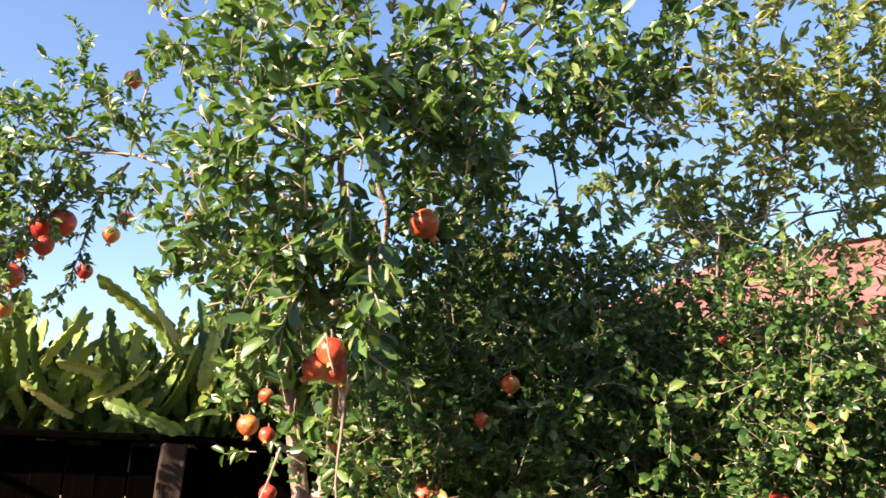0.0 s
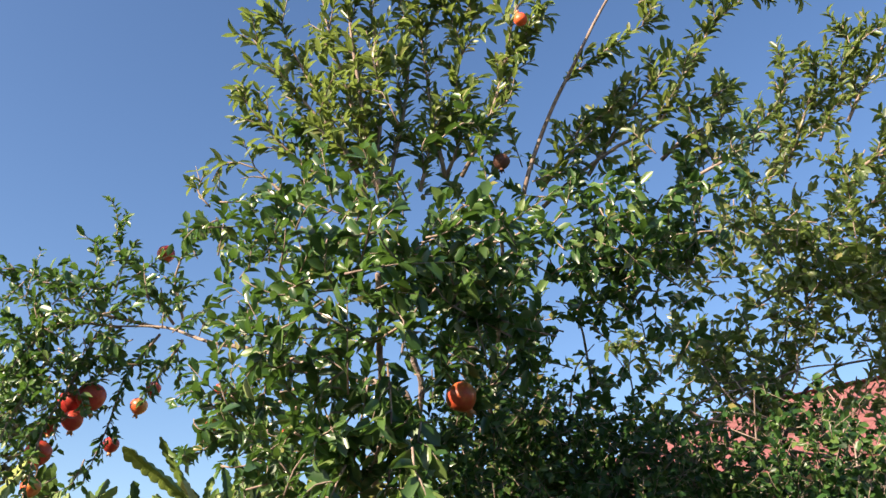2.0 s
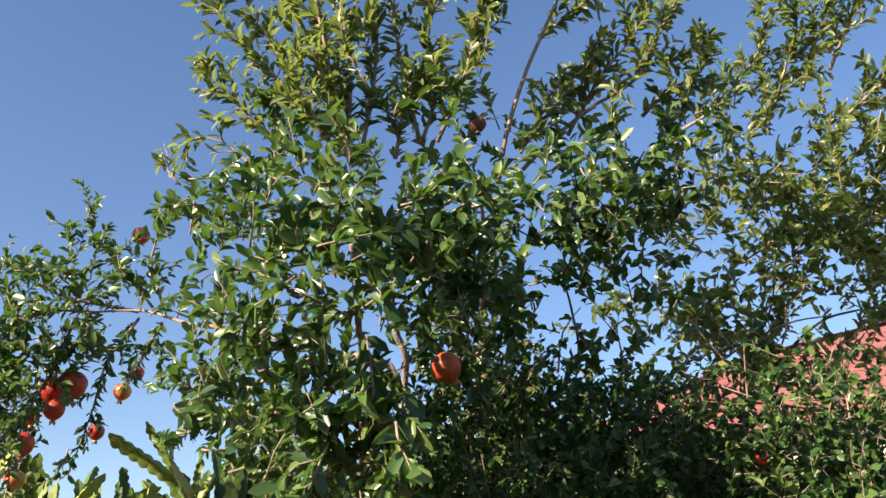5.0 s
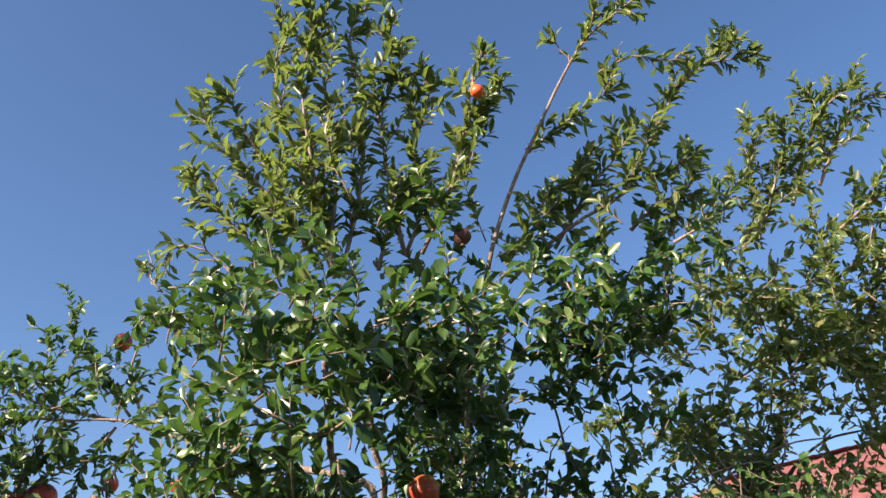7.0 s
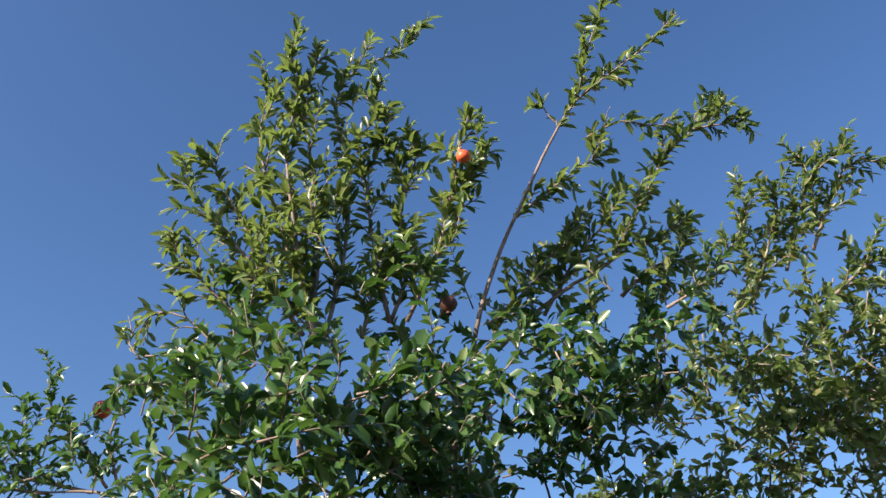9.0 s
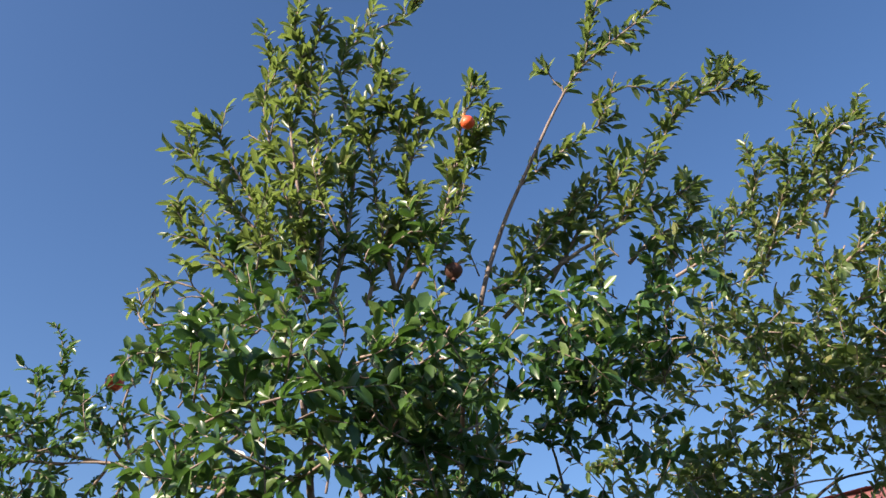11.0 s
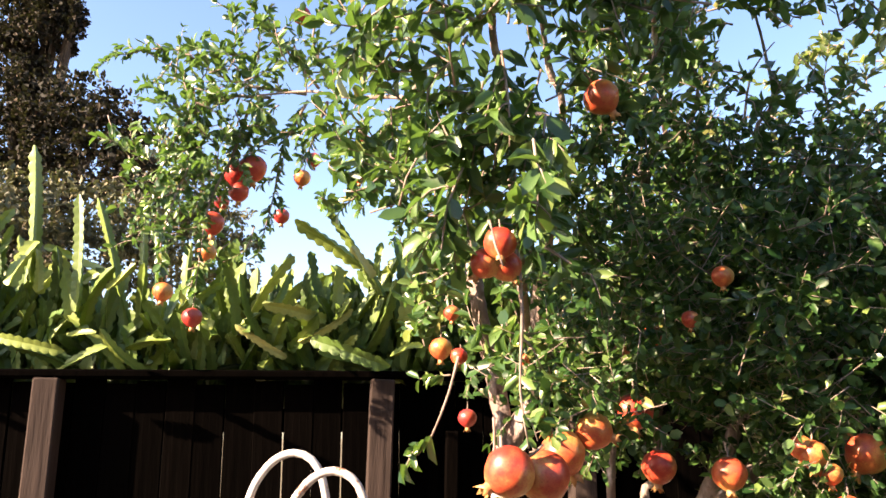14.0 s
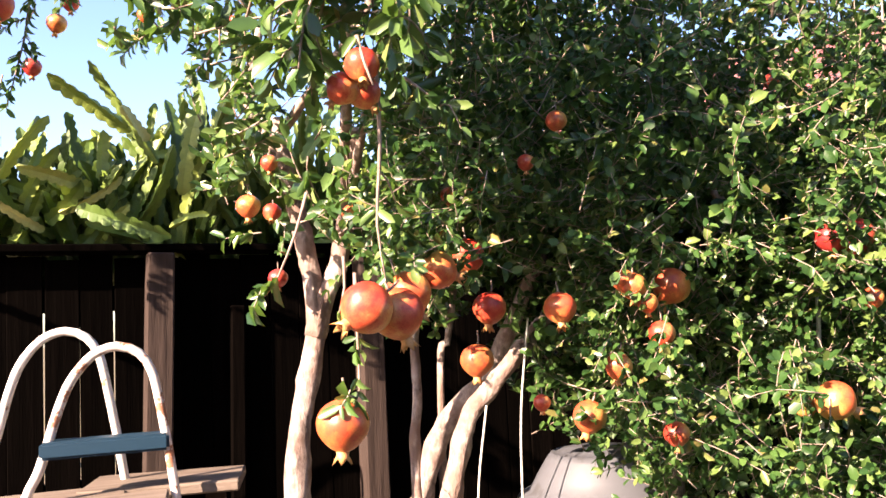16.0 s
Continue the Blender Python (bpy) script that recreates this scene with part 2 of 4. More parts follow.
wood("trunk", [(-0.492, 2.4, -0.05), (-0.472, 2.42, 0.9), (-0.464, 2.42, 1.08), (-0.454, 2.42, 1.25), (-0.420, 2.42, 1.43), (-0.400, 2.42, 1.53), (-0.406, 2.42, 1.61), (-0.424, 2.42, 1.74), (-0.452, 2.42, 1.87), (-0.469, 2.42, 1.97), (-0.485, 2.42, 2.06)], 0.042, 0.019, "pale lichen-grey main trunk")
wood("limb", [(-0.405, 2.42, 1.50), (-0.380, 2.42, 1.59), (-0.345, 2.42, 1.67), (-0.325, 2.42, 1.75), (-0.31, 2.38, 1.85), (-0.27, 2.25, 1.98)], 0.027, 0.016)
wood("limb", [(-0.465, 2.42, 1.95), (-0.52, 2.43, 2.03), (-0.56, 2.44, 2.14), (-0.52, 2.42, 2.3)], 0.018, 0.010)
wood("trunk", [(-0.14, 2.66, -0.05), (-0.172, 2.65, 1.03), (-0.16, 2.65, 1.32), (-0.16, 2.66, 1.48), (-0.14, 2.66, 1.67), (-0.1, 2.63, 1.87), (-0.05, 2.59, 2.1)], 0.018, 0.01, "slender pale trunk")
wood("trunk", [(-0.24, 2.79, -0.05), (-0.18, 2.79, 0.9), (-0.16, 2.79, 1.02), (-0.12, 2.79, 1.14), (-0.08, 2.79, 1.23), (0.03, 2.79, 1.33), (0.09, 2.79, 1.43), (0.23, 2.78, 1.71)], 0.046, 0.020, "shaded dark trunk")
wood("trunk", [(-0.12, 2.64, -0.05), (-0.09, 2.65, 0.95), (-0.075, 2.65, 1.05), (-0.05, 2.65, 1.16), (-0.01, 2.65, 1.27), (0.05, 2.65, 1.34), (0.12, 2.65, 1.42), (0.24, 2.74, 1.53), (0.46, 2.79, 1.67)], 0.040, 0.017, "leaning sunlit trunk")
wood("trunk", [(-0.11, 2.81, -0.05), (-0.09, 2.85, 1.3), (-0.06, 2.86, 1.47), (-0.03, 2.86, 1.64), (-0, 2.84, 1.85)], 0.014, 0.009)
wood("trunk", [(0.50, 2.53, -0.05), (0.5, 2.53, 1.04), (0.52, 2.54, 1.16), (0.51, 2.57, 1.31), (0.48, 2.58, 1.52), (0.45, 2.58, 1.77), (0.42, 2.55, 2)], 0.035, 0.02)
wood("trunk", [(0.49, 2.83, -0.05), (0.49, 2.83, 0.98), (0.54, 2.87, 1.28), (0.65, 2.85, 1.62), (0.72, 2.8, 1.87), (0.81, 2.74, 2.03)], 0.03, 0.015)
wood("limb", [(0.65, 2.31, 1.7), (0.62, 2.31, 1.76), (0.57, 2.32, 1.84), (0.53, 2.32, 1.93)], 0.012, 0.007)
wood("limb", [(-0.33, 2.42, 1.75), (-0.22, 1.63, 2.16), (-0.21, 1.5, 2.22), (-0.2, 1.44, 2.26), (-0.2, 1.35, 2.32)], 0.013, 0.005)
wood("limb", [(-0.29, 2.32, 1.87), (-0.16, 1.93, 2.23), (-0.17, 1.84, 2.33), (-0.17, 1.76, 2.41), (-0.16, 1.73, 2.48)], 0.011, 0.005)
wood("limb", [(-0.48, 2.42, 2.01), (-0.2, 2.12, 2.29), (-0.41, 2.16, 2.4), (-0.64, 2.28, 2.51), (-0.85, 2.41, 2.59), (-1.06, 2.56, 2.7), (-1.24, 2.54, 2.7)], 0.012, 0.003, "bare limb reaching out over the fence", mat=M_TWIG)
wood("limb", [(-0.05, 2.59, 2.1), (0.01, 2.33, 2.31), (0.03, 2.19, 2.42), (0.04, 2.05, 2.5), (0.05, 1.9, 2.59), (0.04, 1.8, 2.68)], 0.01, 0.0045)
wood("limb", [(-0.02, 2.45, 2.22), (-0.01, 2.30, 2.27), (0.04, 2.25, 2.285), (0.10, 2.235, 2.288), (0.13, 2.22, 2.28)], 0.013, 0.011, "pale sunlit stub of a cut branch")
wood("limb", [(0.05, 2.25, 2.285), (0.045, 2.2, 2.38), (0.075, 2.16, 2.5), (0.08, 2.1, 2.62)], 0.007, 0.003)
wood("limb", [(0.09, 2.24, 2.29), (0.12, 2.22, 2.36), (0.14, 2.2, 2.46)], 0.006, 0.003)
wood("limb", [(0.42, 2.55, 2), (0.26, 2.32, 2.28), (0.3, 2.28, 2.38), (0.28, 2.16, 2.45), (0.25, 2.03, 2.5)], 0.007, 0.0025)
wood("limb", [(0.67, 2.53, 2.33), (0.8, 2.47, 2.42), (0.94, 2.4, 2.47), (1.05, 2.35, 2.47)], 0.004, 0.002, mat=M_TWIG)
wood("limb", [(0.77, 2.63, 2.27), (0.91, 2.55, 2.38), (0.97, 2.5, 2.48), (1.01, 2.55, 2.61)], 0.004, 0.002, mat=M_TWIG)

# Dark oak bark on two of these limbs stands in for their backlit shade.
wood("limb", [(0.90, 2.55, 2.27), (0.98, 2.55, 2.42), (1.11, 2.55, 2.52), (1.24, 2.55, 2.55)], 0.006, 0.003, mat=M_OAKBARK)
wood("limb", [(0.98, 2.55, 2.42), (0.88, 2.55, 2.50), (0.77, 2.55, 2.46)], 0.004, 0.002, mat=M_TWIG)
wood("limb", [(0.84, 2.60, 2.32), (0.89, 2.60, 2.45), (0.98, 2.60, 2.59), (1.03, 2.60, 2.75)], 0.005, 0.002, mat=M_OAKBARK)
wood("limb", [(1.14, 2.45, 2.75), (0.98, 2.45, 2.75), (0.86, 2.45, 2.69)], 0.004, 0.003, mat=M_TWIG)

# Leaves are collected as rows of base, axis, facing, length and width.
leaf_rows = {"crown": [], "arm": [], "thicket": [], "top": [], "side": [], "spray": []}
twig_v, twig_f = [], []


def unit(a):
    return a / np.maximum(np.linalg.norm(a, axis=-1, keepdims=True), 1e-9)


# Ripe fruit and the top of the main trunk are clear of leaves on the open, sunny side of the tree.
RIPE = np.array([(-0.465, 2.38, 1.97), (-0.48, 2.38, 2.04), (-0.058, 1.7, 2.196), (-0.208, 1.506, 1.891), (-0.239, 1.539, 1.867), (-0.209, 1.555, 1.864), (-1.098, 2.562, 2.977), (-1.323, 2.68, 2.502), (-1.396, 2.702, 2.492), (-1.262, 2.936, 2.541), (-1.343, 2.94, 2.401), (-1.433, 2.624, 2.301), (-1.374, 2.514, 2.172), (-1.348, 2.265, 2.003), (-1.311, 2.36, 1.941), (0.354, 1.947, 1.567), (0.602, 1.837, 1.341), (-0.004, 1.958, 1.542), (-0.537, 2.294, 1.818), (0.046, 1.685, 2.767)])
OPEN_SIDE = np.array((0.0, 0.2, 1.68))


def covers_fruit(c, clear=0.05):
    way = OPEN_SIDE - RIPE
    way /= np.linalg.norm(way, axis=1, keepdims=True)
    off = np.array(c) - RIPE
    along = (off * way).sum(1)
    return bool(((along > -0.02) & (along < 0.6) & (np.linalg.norm(off - along[:, None] * way, axis=1) < clear)).any())


BROAD = {"thicket": 1.25, "top": 0.72, "arm": 0.95, "side": 0.9}


def dress(where, line, spacing=0.016, size=0.036, start=0.12, pairs=2):
    """Leaves in pairs and tufts along a line."""
    p = np.array([tuple(q) for q in line])
    seg = np.linalg.norm(np.diff(p, axis=0), axis=1)
    far = np.r_[0, np.cumsum(seg)]
    at = np.arange(start * far[-1], far[-1], spacing)
    if len(at) == 0:
        at = np.array([far[-1] * 0.7])
    at = np.repeat(at + rng.normal(0, spacing * 0.3, len(at)), pairs).clip(0, far[-1])
    base = np.stack([np.interp(at, far, p[:, k]) for k in range(3)], 1)
    way = unit(np.stack([np.interp((at + 0.02).clip(0, far[-1]), far, p[:, k]) for k in range(3)], 1) - np.stack([np.interp((at - 0.02).clip(0, None), far, p[:, k]) for k in range(3)], 1))
    n = len(at)
    side = unit(np.cross(way, rng.normal(size=(n, 3))))
    axis = unit(side * rng.uniform(0.5, 1.0, (n, 1)) + way * rng.uniform(0.45, 1.1, (n, 1)) + np.array([0, 0, -0.10]))
    facing = unit(np.cross(axis, np.cross(way, axis)) * 0.5 + rng.normal(0, 0.40, (n, 3)) + np.array([-0.42, -0.34, 0.40] if where == "thicket" else [-0.36, -0.32, 0.46]))
    length = size * rng.uniform(0.6, 1.3, (n, 1))
    rows = np.hstack([base, axis, facing, length, length * rng.uniform(0.38, 0.56, (n, 1)) * BROAD.get(where, 1.0)])
    if where == "spray":
        rows = rows[[not covers_fruit(q, 0.026) for q in base + axis * length * 0.5]]
    leaf_rows[where].append(rows)


def shoot(where, pts, r0=0.006, r1=0.0015, leafy_from=0.1, size=0.035, sides=6, side_twigs=10, twig=0.13, spacing=0.014):
    """A young stem with leaves along it and short leafy side twigs."""
    line = smooth_line(pts, 0.04)
    tube(twig_v, twig_f, [q - TREE_AT for q in line], r0, r1, sides)
    n = len(line)
    dress(where, line[int(n * leafy_from):], spacing, size, 0.0)
    for k in range(side_twigs):
        i = int(n * (leafy_from + (1 - leafy_from) * (k + rng.uniform(0, 0.9)) / side_twigs))
        i = min(max(i, 1), n - 2)
        d = (line[i + 1] - line[i - 1]).normalized()
        out = d.cross(Vector(rng.normal(size=3))).normalized()
        way = (d * rng.uniform(0.5, 1.2) + out * rng.uniform(0.5, 1.0)).normalized()
        s = twig * rng.uniform(0.5, 1.4) * (1.15 - 0.6 * i / n)
        sub = [line[i], line[i] + way * s * 0.5 + Vector((0, 0, 0.01)), line[i] + way * s + Vector((0, 0, -0.01 * rng.uniform(-2, 2)))]
        if where == "spray" and covers_fruit(sub[1], 0.034):
            continue
        sub = smooth_line(sub, 0.04)
        tube(twig_v, twig_f, [q - TREE_AT for q in sub], 0.0022, 0.0009, 4)
        dress(where, sub, spacing, size)


def lobe(where, x, y, z, r, cover, lean=(0, 0, 0.3), size=0.039, depth=None):
    """A rounded mass of leafy twigs; cover is how many leaves deep it is."""
    depth = depth or max(r, 0.16)
    leaves = cover * math.pi * r * r / (0.30 * size * size)
    for k in range(max(2, int(leaves / 17))):
        q = rng.normal(size=3)
        q = q / np.linalg.norm(q) * rng.uniform(0.05, 1.0) ** 0.45
        c = Vector((x + q[0] * r, y + q[1] * depth, z + q[2] * r))
        if covers_fruit(c):
            continue
        way = Vector((q[0] * 0.7, q[1] * 0.7, q[2] * 0.5)) + Vector(rng.normal(0, 0.55, 3)) + Vector(lean)
        way.normalize()
        s = rng.uniform(0.09, 0.20)
        bend = Vector(rng.normal(0, 0.018, 3))
        line = smooth_line([c - way * s * 0.5, c + bend, c + way * s * 0.5], 0.05)
        tube(twig_v, twig_f, [p - TREE_AT for p in line], 0.0013 if where == "thicket" else 0.0024, 0.0007, 4)
        dress(where, line, 0.017, size)


shoot("top", [(-0.24, 1.66, 2.66), (-0.28, 1.64, 2.78), (-0.32, 1.62, 2.92), (-0.36, 1.59, 3.05), (-0.39, 1.57, 3.19), (-0.38, 1.55, 3.38)], size=0.037, side_twigs=16, spacing=0.0125)
shoot("top", [(-0.23, 1.64, 2.65), (-0.26, 1.61, 2.75), (-0.29, 1.58, 2.92), (-0.32, 1.56, 3.14), (-0.30, 1.53, 3.31), (-0.33, 1.50, 3.43)], size=0.037, side_twigs=19, spacing=0.0125)
shoot("top", [(-0.24, 1.68, 2.68), (-0.25, 1.65, 2.73), (-0.24, 1.62, 2.88), (-0.26, 1.58, 3.09), (-0.28, 1.55, 3.28), (-0.25, 1.52, 3.45)], size=0.037, side_twigs=18, spacing=0.0125)
shoot("top", [(-0.23, 1.70, 2.70), (-0.19, 1.67, 2.90), (-0.18, 1.64, 3.13), (-0.22, 1.61, 3.33), (-0.16, 1.58, 3.44), (-0.05, 1.55, 3.46), (0.01, 1.52, 3.51)], size=0.037, side_twigs=19, twig=0.09, spacing=0.0125)
shoot("top", [(-0.18, 1.60, 3.17), (-0.12, 1.58, 3.24), (-0.10, 1.55, 3.36)], size=0.037, r0=0.003, side_twigs=7, twig=0.08, spacing=0.0125)
shoot("top", [(-0.27, 1.66, 2.69), (-0.37, 1.64, 2.84), (-0.44, 1.61, 2.92), (-0.51, 1.58, 3.00), (-0.56, 1.56, 3.07)], size=0.037, side_twigs=13, twig=0.1, spacing=0.0125)
shoot("top", [(-0.30, 1.64, 2.73), (-0.41, 1.61, 2.95), (-0.47, 1.58, 3.06), (-0.50, 1.55, 3.13)], size=0.037, side_twigs=12, twig=0.1, spacing=0.0125)
shoot("top", [(-0.35, 1.72, 2.73), (-0.45, 1.69, 2.79), (-0.54, 1.65, 2.88), (-0.60, 1.62, 2.96)], size=0.037, side_twigs=12, twig=0.09, spacing=0.0125)
shoot("top", [(-0.41, 1.78, 2.69), (-0.51, 1.79, 2.76), (-0.58, 1.79, 2.83), (-0.66, 1.79, 2.85), (-0.69, 1.80, 2.80)], size=0.037, r0=0.0035, side_twigs=8, twig=0.07, spacing=0.03)
shoot("top", [(-0.76, 2.00, 2.84), (-0.80, 2.00, 2.89), (-0.79, 2.00, 2.95)], size=0.037, r0=0.003, side_twigs=5, twig=0.06, spacing=0.03)
shoot("top", [(-0.09, 1.76, 2.77), (-0.05, 1.73, 2.88), (-0.06, 1.69, 3.02), (-0.03, 1.66, 3.13), (-0.00, 1.62, 3.21)], size=0.037, side_twigs=16, twig=0.1, spacing=0.0125)
shoot("top", [(-0.04, 1.66, 3.08), (-0.07, 1.63, 3.17), (-0.11, 1.60, 3.21)], size=0.037, r0=0.003, side_twigs=7, twig=0.07, spacing=0.0125)
shoot("top", [(-0.05, 1.74, 2.76), (0.02, 1.69, 2.89), (0.06, 1.64, 3.02), (0.09, 1.58, 3.14), (0.12, 1.53, 3.21)], size=0.037, side_twigs=17, twig=0.09, spacing=0.0125)
shoot("top", [(0.04, 1.70, 2.94), (0.12, 1.63, 3.08), (0.17, 1.56, 3.14)], size=0.037, r0=0.0035, side_twigs=11, twig=0.08, spacing=0.0125)
shoot("top", [(-0.09, 1.74, 2.76), (-0.12, 1.71, 2.92), (-0.14, 1.67, 3.07), (-0.16, 1.64, 3.22)], size=0.037, side_twigs=12, twig=0.1, spacing=0.0125)
shoot("top", [(-0.15, 1.72, 2.71), (-0.12, 1.70, 2.84), (-0.08, 1.68, 2.95)], size=0.037, side_twigs=8, twig=0.1, spacing=0.0125)
shoot("top", [(0.09, 1.82, 2.68), (0.12, 1.78, 2.80), (0.18, 1.74, 2.95), (0.24, 1.70, 3.06), (0.32, 1.66, 3.21), (0.40, 1.62, 3.32), (0.51, 1.58, 3.39), (0.60, 1.54, 3.44), (0.67, 1.50, 3.50)], size=0.037, r0=0.0064, r1=0.002, leafy_from=0.62, side_twigs=14, twig=0.07, spacing=0.02)
shoot("top", [(0.40, 1.62, 3.32), (0.44, 1.58, 3.45), (0.49, 1.54, 3.58), (0.51, 1.50, 3.68)], size=0.037, r0=0.003, side_twigs=8, twig=0.06, spacing=0.0125)
shoot("top", [(0.36, 1.66, 3.27), (0.33, 1.65, 3.30), (0.31, 1.64, 3.35)], size=0.037, r0=0.002, leafy_from=0.6, side_twigs=2, twig=0.04, spacing=0.0125)
shoot("top", [(0.22, 1.74, 3.04), (0.30, 1.72, 3.10), (0.38, 1.70, 3.15), (0.48, 1.68, 3.21)], size=0.037, r0=0.0035, side_twigs=10, twig=0.07, spacing=0.0125)
shoot("top", [(0.42, 1.66, 3.23), (0.51, 1.65, 3.27), (0.58, 1.65, 3.25), (0.65, 1.64, 3.24)], size=0.037, r0=0.003, side_twigs=6, twig=0.05, spacing=0.026)
shoot("top", [(0.16, 1.90, 2.76), (0.25, 1.86, 2.83), (0.36, 1.83, 2.90), (0.46, 1.79, 2.94), (0.55, 1.76, 3.09), (0.63, 1.72, 3.21), (0.73, 1.69, 3.29), (0.79, 1.65, 3.35)], size=0.037, r0=0.0058, leafy_from=0.34, side_twigs=22, twig=0.09, spacing=0.0125)
shoot("top", [(0.70, 1.68, 3.26), (0.77, 1.67, 3.26), (0.84, 1.66, 3.26)], size=0.037, r0=0.003, side_twigs=5, twig=0.05, spacing=0.0125)
shoot("top", [(0.50, 1.84, 3.02), (0.57, 1.81, 3.01), (0.66, 1.78, 3.05)], size=0.037, r0=0.003, side_twigs=7, twig=0.08, spacing=0.0125)
shoot("top", [(0.28, 1.86, 2.83), (0.38, 1.82, 2.98), (0.44, 1.78, 3.03), (0.51, 1.74, 3.13)], size=0.037, side_twigs=13, twig=0.1, spacing=0.0125)
shoot("top", [(0.33, 1.86, 2.89), (0.33, 1.83, 2.98), (0.37, 1.80, 3.05)], size=0.037, r0=0.004, side_twigs=8, twig=0.09, spacing=0.0125)
shoot("top", [(0.24, 1.84, 2.88), (0.26, 1.82, 2.95), (0.33, 1.80, 2.98)], size=0.037, r0=0.0035, side_twigs=7, twig=0.08, spacing=0.0125)
shoot("top", [(0.15, 1.80, 2.75), (0.20, 1.79, 2.82), (0.29, 1.78, 2.92)], size=0.037, r0=0.004, side_twigs=7, twig=0.08, spacing=0.0125)
shoot("top", [(0.50, 1.95, 2.93), (0.57, 1.93, 2.99), (0.67, 1.92, 3.04), (0.70, 1.90, 3.10)], size=0.037, side_twigs=11, twig=0.1, spacing=0.0125)
shoot("top", [(0.75, 2.40, 3.16), (0.86, 2.38, 3.22), (0.98, 2.35, 3.34), (1.06, 2.32, 3.46), (1.05, 2.30, 3.58)], size=0.037, side_twigs=18, twig=0.12, spacing=0.0125)
shoot("top", [(1.06, 2.42, 3.21), (1.14, 2.37, 3.40), (1.17, 2.33, 3.45), (1.16, 2.28, 3.56)], size=0.037, side_twigs=17, twig=0.12, spacing=0.0125)
shoot("top", [(1.17, 2.40, 3.28), (1.25, 2.35, 3.47), (1.29, 2.30, 3.57), (1.27, 2.25, 3.66)], size=0.037, side_twigs=16, twig=0.12, spacing=0.0125)
shoot("top", [(1.26, 2.36, 3.33), (1.36, 2.32, 3.51), (1.44, 2.28, 3.62), (1.55, 2.24, 3.60), (1.61, 2.20, 3.59)], size=0.037, side_twigs=18, twig=0.12, spacing=0.0125)
shoot("top", [(1.30, 2.40, 3.18), (1.41, 2.37, 3.26), (1.50, 2.33, 3.30), (1.60, 2.30, 3.31)], size=0.037, side_twigs=17, twig=0.13, spacing=0.0125)
shoot("top", [(1.24, 2.25, 3.51), (1.36, 2.23, 3.62), (1.42, 2.20, 3.62)], size=0.037, r0=0.003, side_twigs=8, twig=0.09, spacing=0.0125)
shoot("top", [(0.98, 2.45, 3.14), (1.06, 2.42, 3.28), (1.04, 2.40, 3.42)], size=0.037, side_twigs=11, twig=0.12, spacing=0.0125)
shoot("arm", [(-1.11, 2.64, 2.73), (-1.37, 2.59, 2.79), (-1.54, 2.5, 2.89), (-1.74, 2.43, 2.86)], side_twigs=10, twig=0.12)
shoot("arm", [(-1.05, 2.61, 2.73), (-1.15, 2.55, 2.86), (-1.25, 2.48, 3), (-1.21, 2.45, 3.08)], side_twigs=8, twig=0.11)
shoot("arm", [(-1, 2.58, 2.71), (-1.04, 2.53, 2.88), (-0.96, 2.49, 3.01), (-0.82, 2.44, 2.99)], side_twigs=7, twig=0.1)
shoot("arm", [(-1.24, 2.63, 2.73), (-1.43, 2.58, 2.73), (-1.49, 2.49, 2.58), (-1.49, 2.38, 2.37)], side_twigs=10, twig=0.13)
shoot("arm", [(-1.33, 2.65, 2.72), (-1.38, 2.64, 2.54), (-1.38, 2.52, 2.34), (-1.34, 2.42, 2.12), (-1.31, 2.36, 1.97)], side_twigs=10, twig=0.12)
shoot("arm", [(-1.11, 2.65, 2.71), (-1.25, 2.75, 2.59), (-1.29, 2.78, 2.44), (-1.36, 2.81, 2.23)], side_twigs=8, twig=0.08)
shoot("arm", [(-0.99, 2.55, 2.65), (-1.09, 2.66, 2.57), (-1.14, 2.67, 2.47)], side_twigs=4, twig=0.07)
shoot("arm", [(-1.44, 2.57, 2.6), (-1.44, 2.42, 2.34), (-1.38, 2.28, 2.13), (-1.35, 2.26, 2.04)], side_twigs=10, twig=0.12)
shoot("arm", [(-0.51, 2.02, 2.42), (-0.67, 2.21, 2.38), (-0.78, 2.31, 2.31), (-0.8, 2.32, 2.25)], side_twigs=7, twig=0.09)
shoot("arm", [(-0.46, 1.97, 2.31), (-0.63, 2.16, 2.25), (-0.75, 2.24, 2.23), (-0.8, 2.23, 2.18)], side_twigs=6, twig=0.08)
shoot("spray", [(-0.21, 1.57, 2.22), (-0.19, 1.57, 2.14), (-0.18, 1.59, 2.08), (-0.15, 1.6, 2.02)], size=0.038, side_twigs=2, twig=0.08, spacing=0.02, r0=0.0028)
shoot("spray", [(-0.19, 1.55, 1.89), (-0.19, 1.58, 1.79), (-0.2, 1.6, 1.67), (-0.19, 1.61, 1.58)], r0=0.004, size=0.036, leafy_from=0.0, side_twigs=2, twig=0.07, spacing=0.06)
shoot("spray", [(-0.31, 1.63, 1.73), (-0.33, 1.64, 1.67), (-0.36, 1.64, 1.6), (-0.38, 1.63, 1.57)], r0=0.003, r1=0.0012, size=0.04, leafy_from=0.62, side_twigs=2, twig=0.05, spacing=0.022)
shoot("spray", [(-0.24, 1.63, 1.6), (-0.24, 1.64, 1.5), (-0.24, 1.63, 1.42), (-0.25, 1.63, 1.4)], r0=0.003, size=0.036, leafy_from=0.3, side_twigs=3, twig=0.05, spacing=0.025)
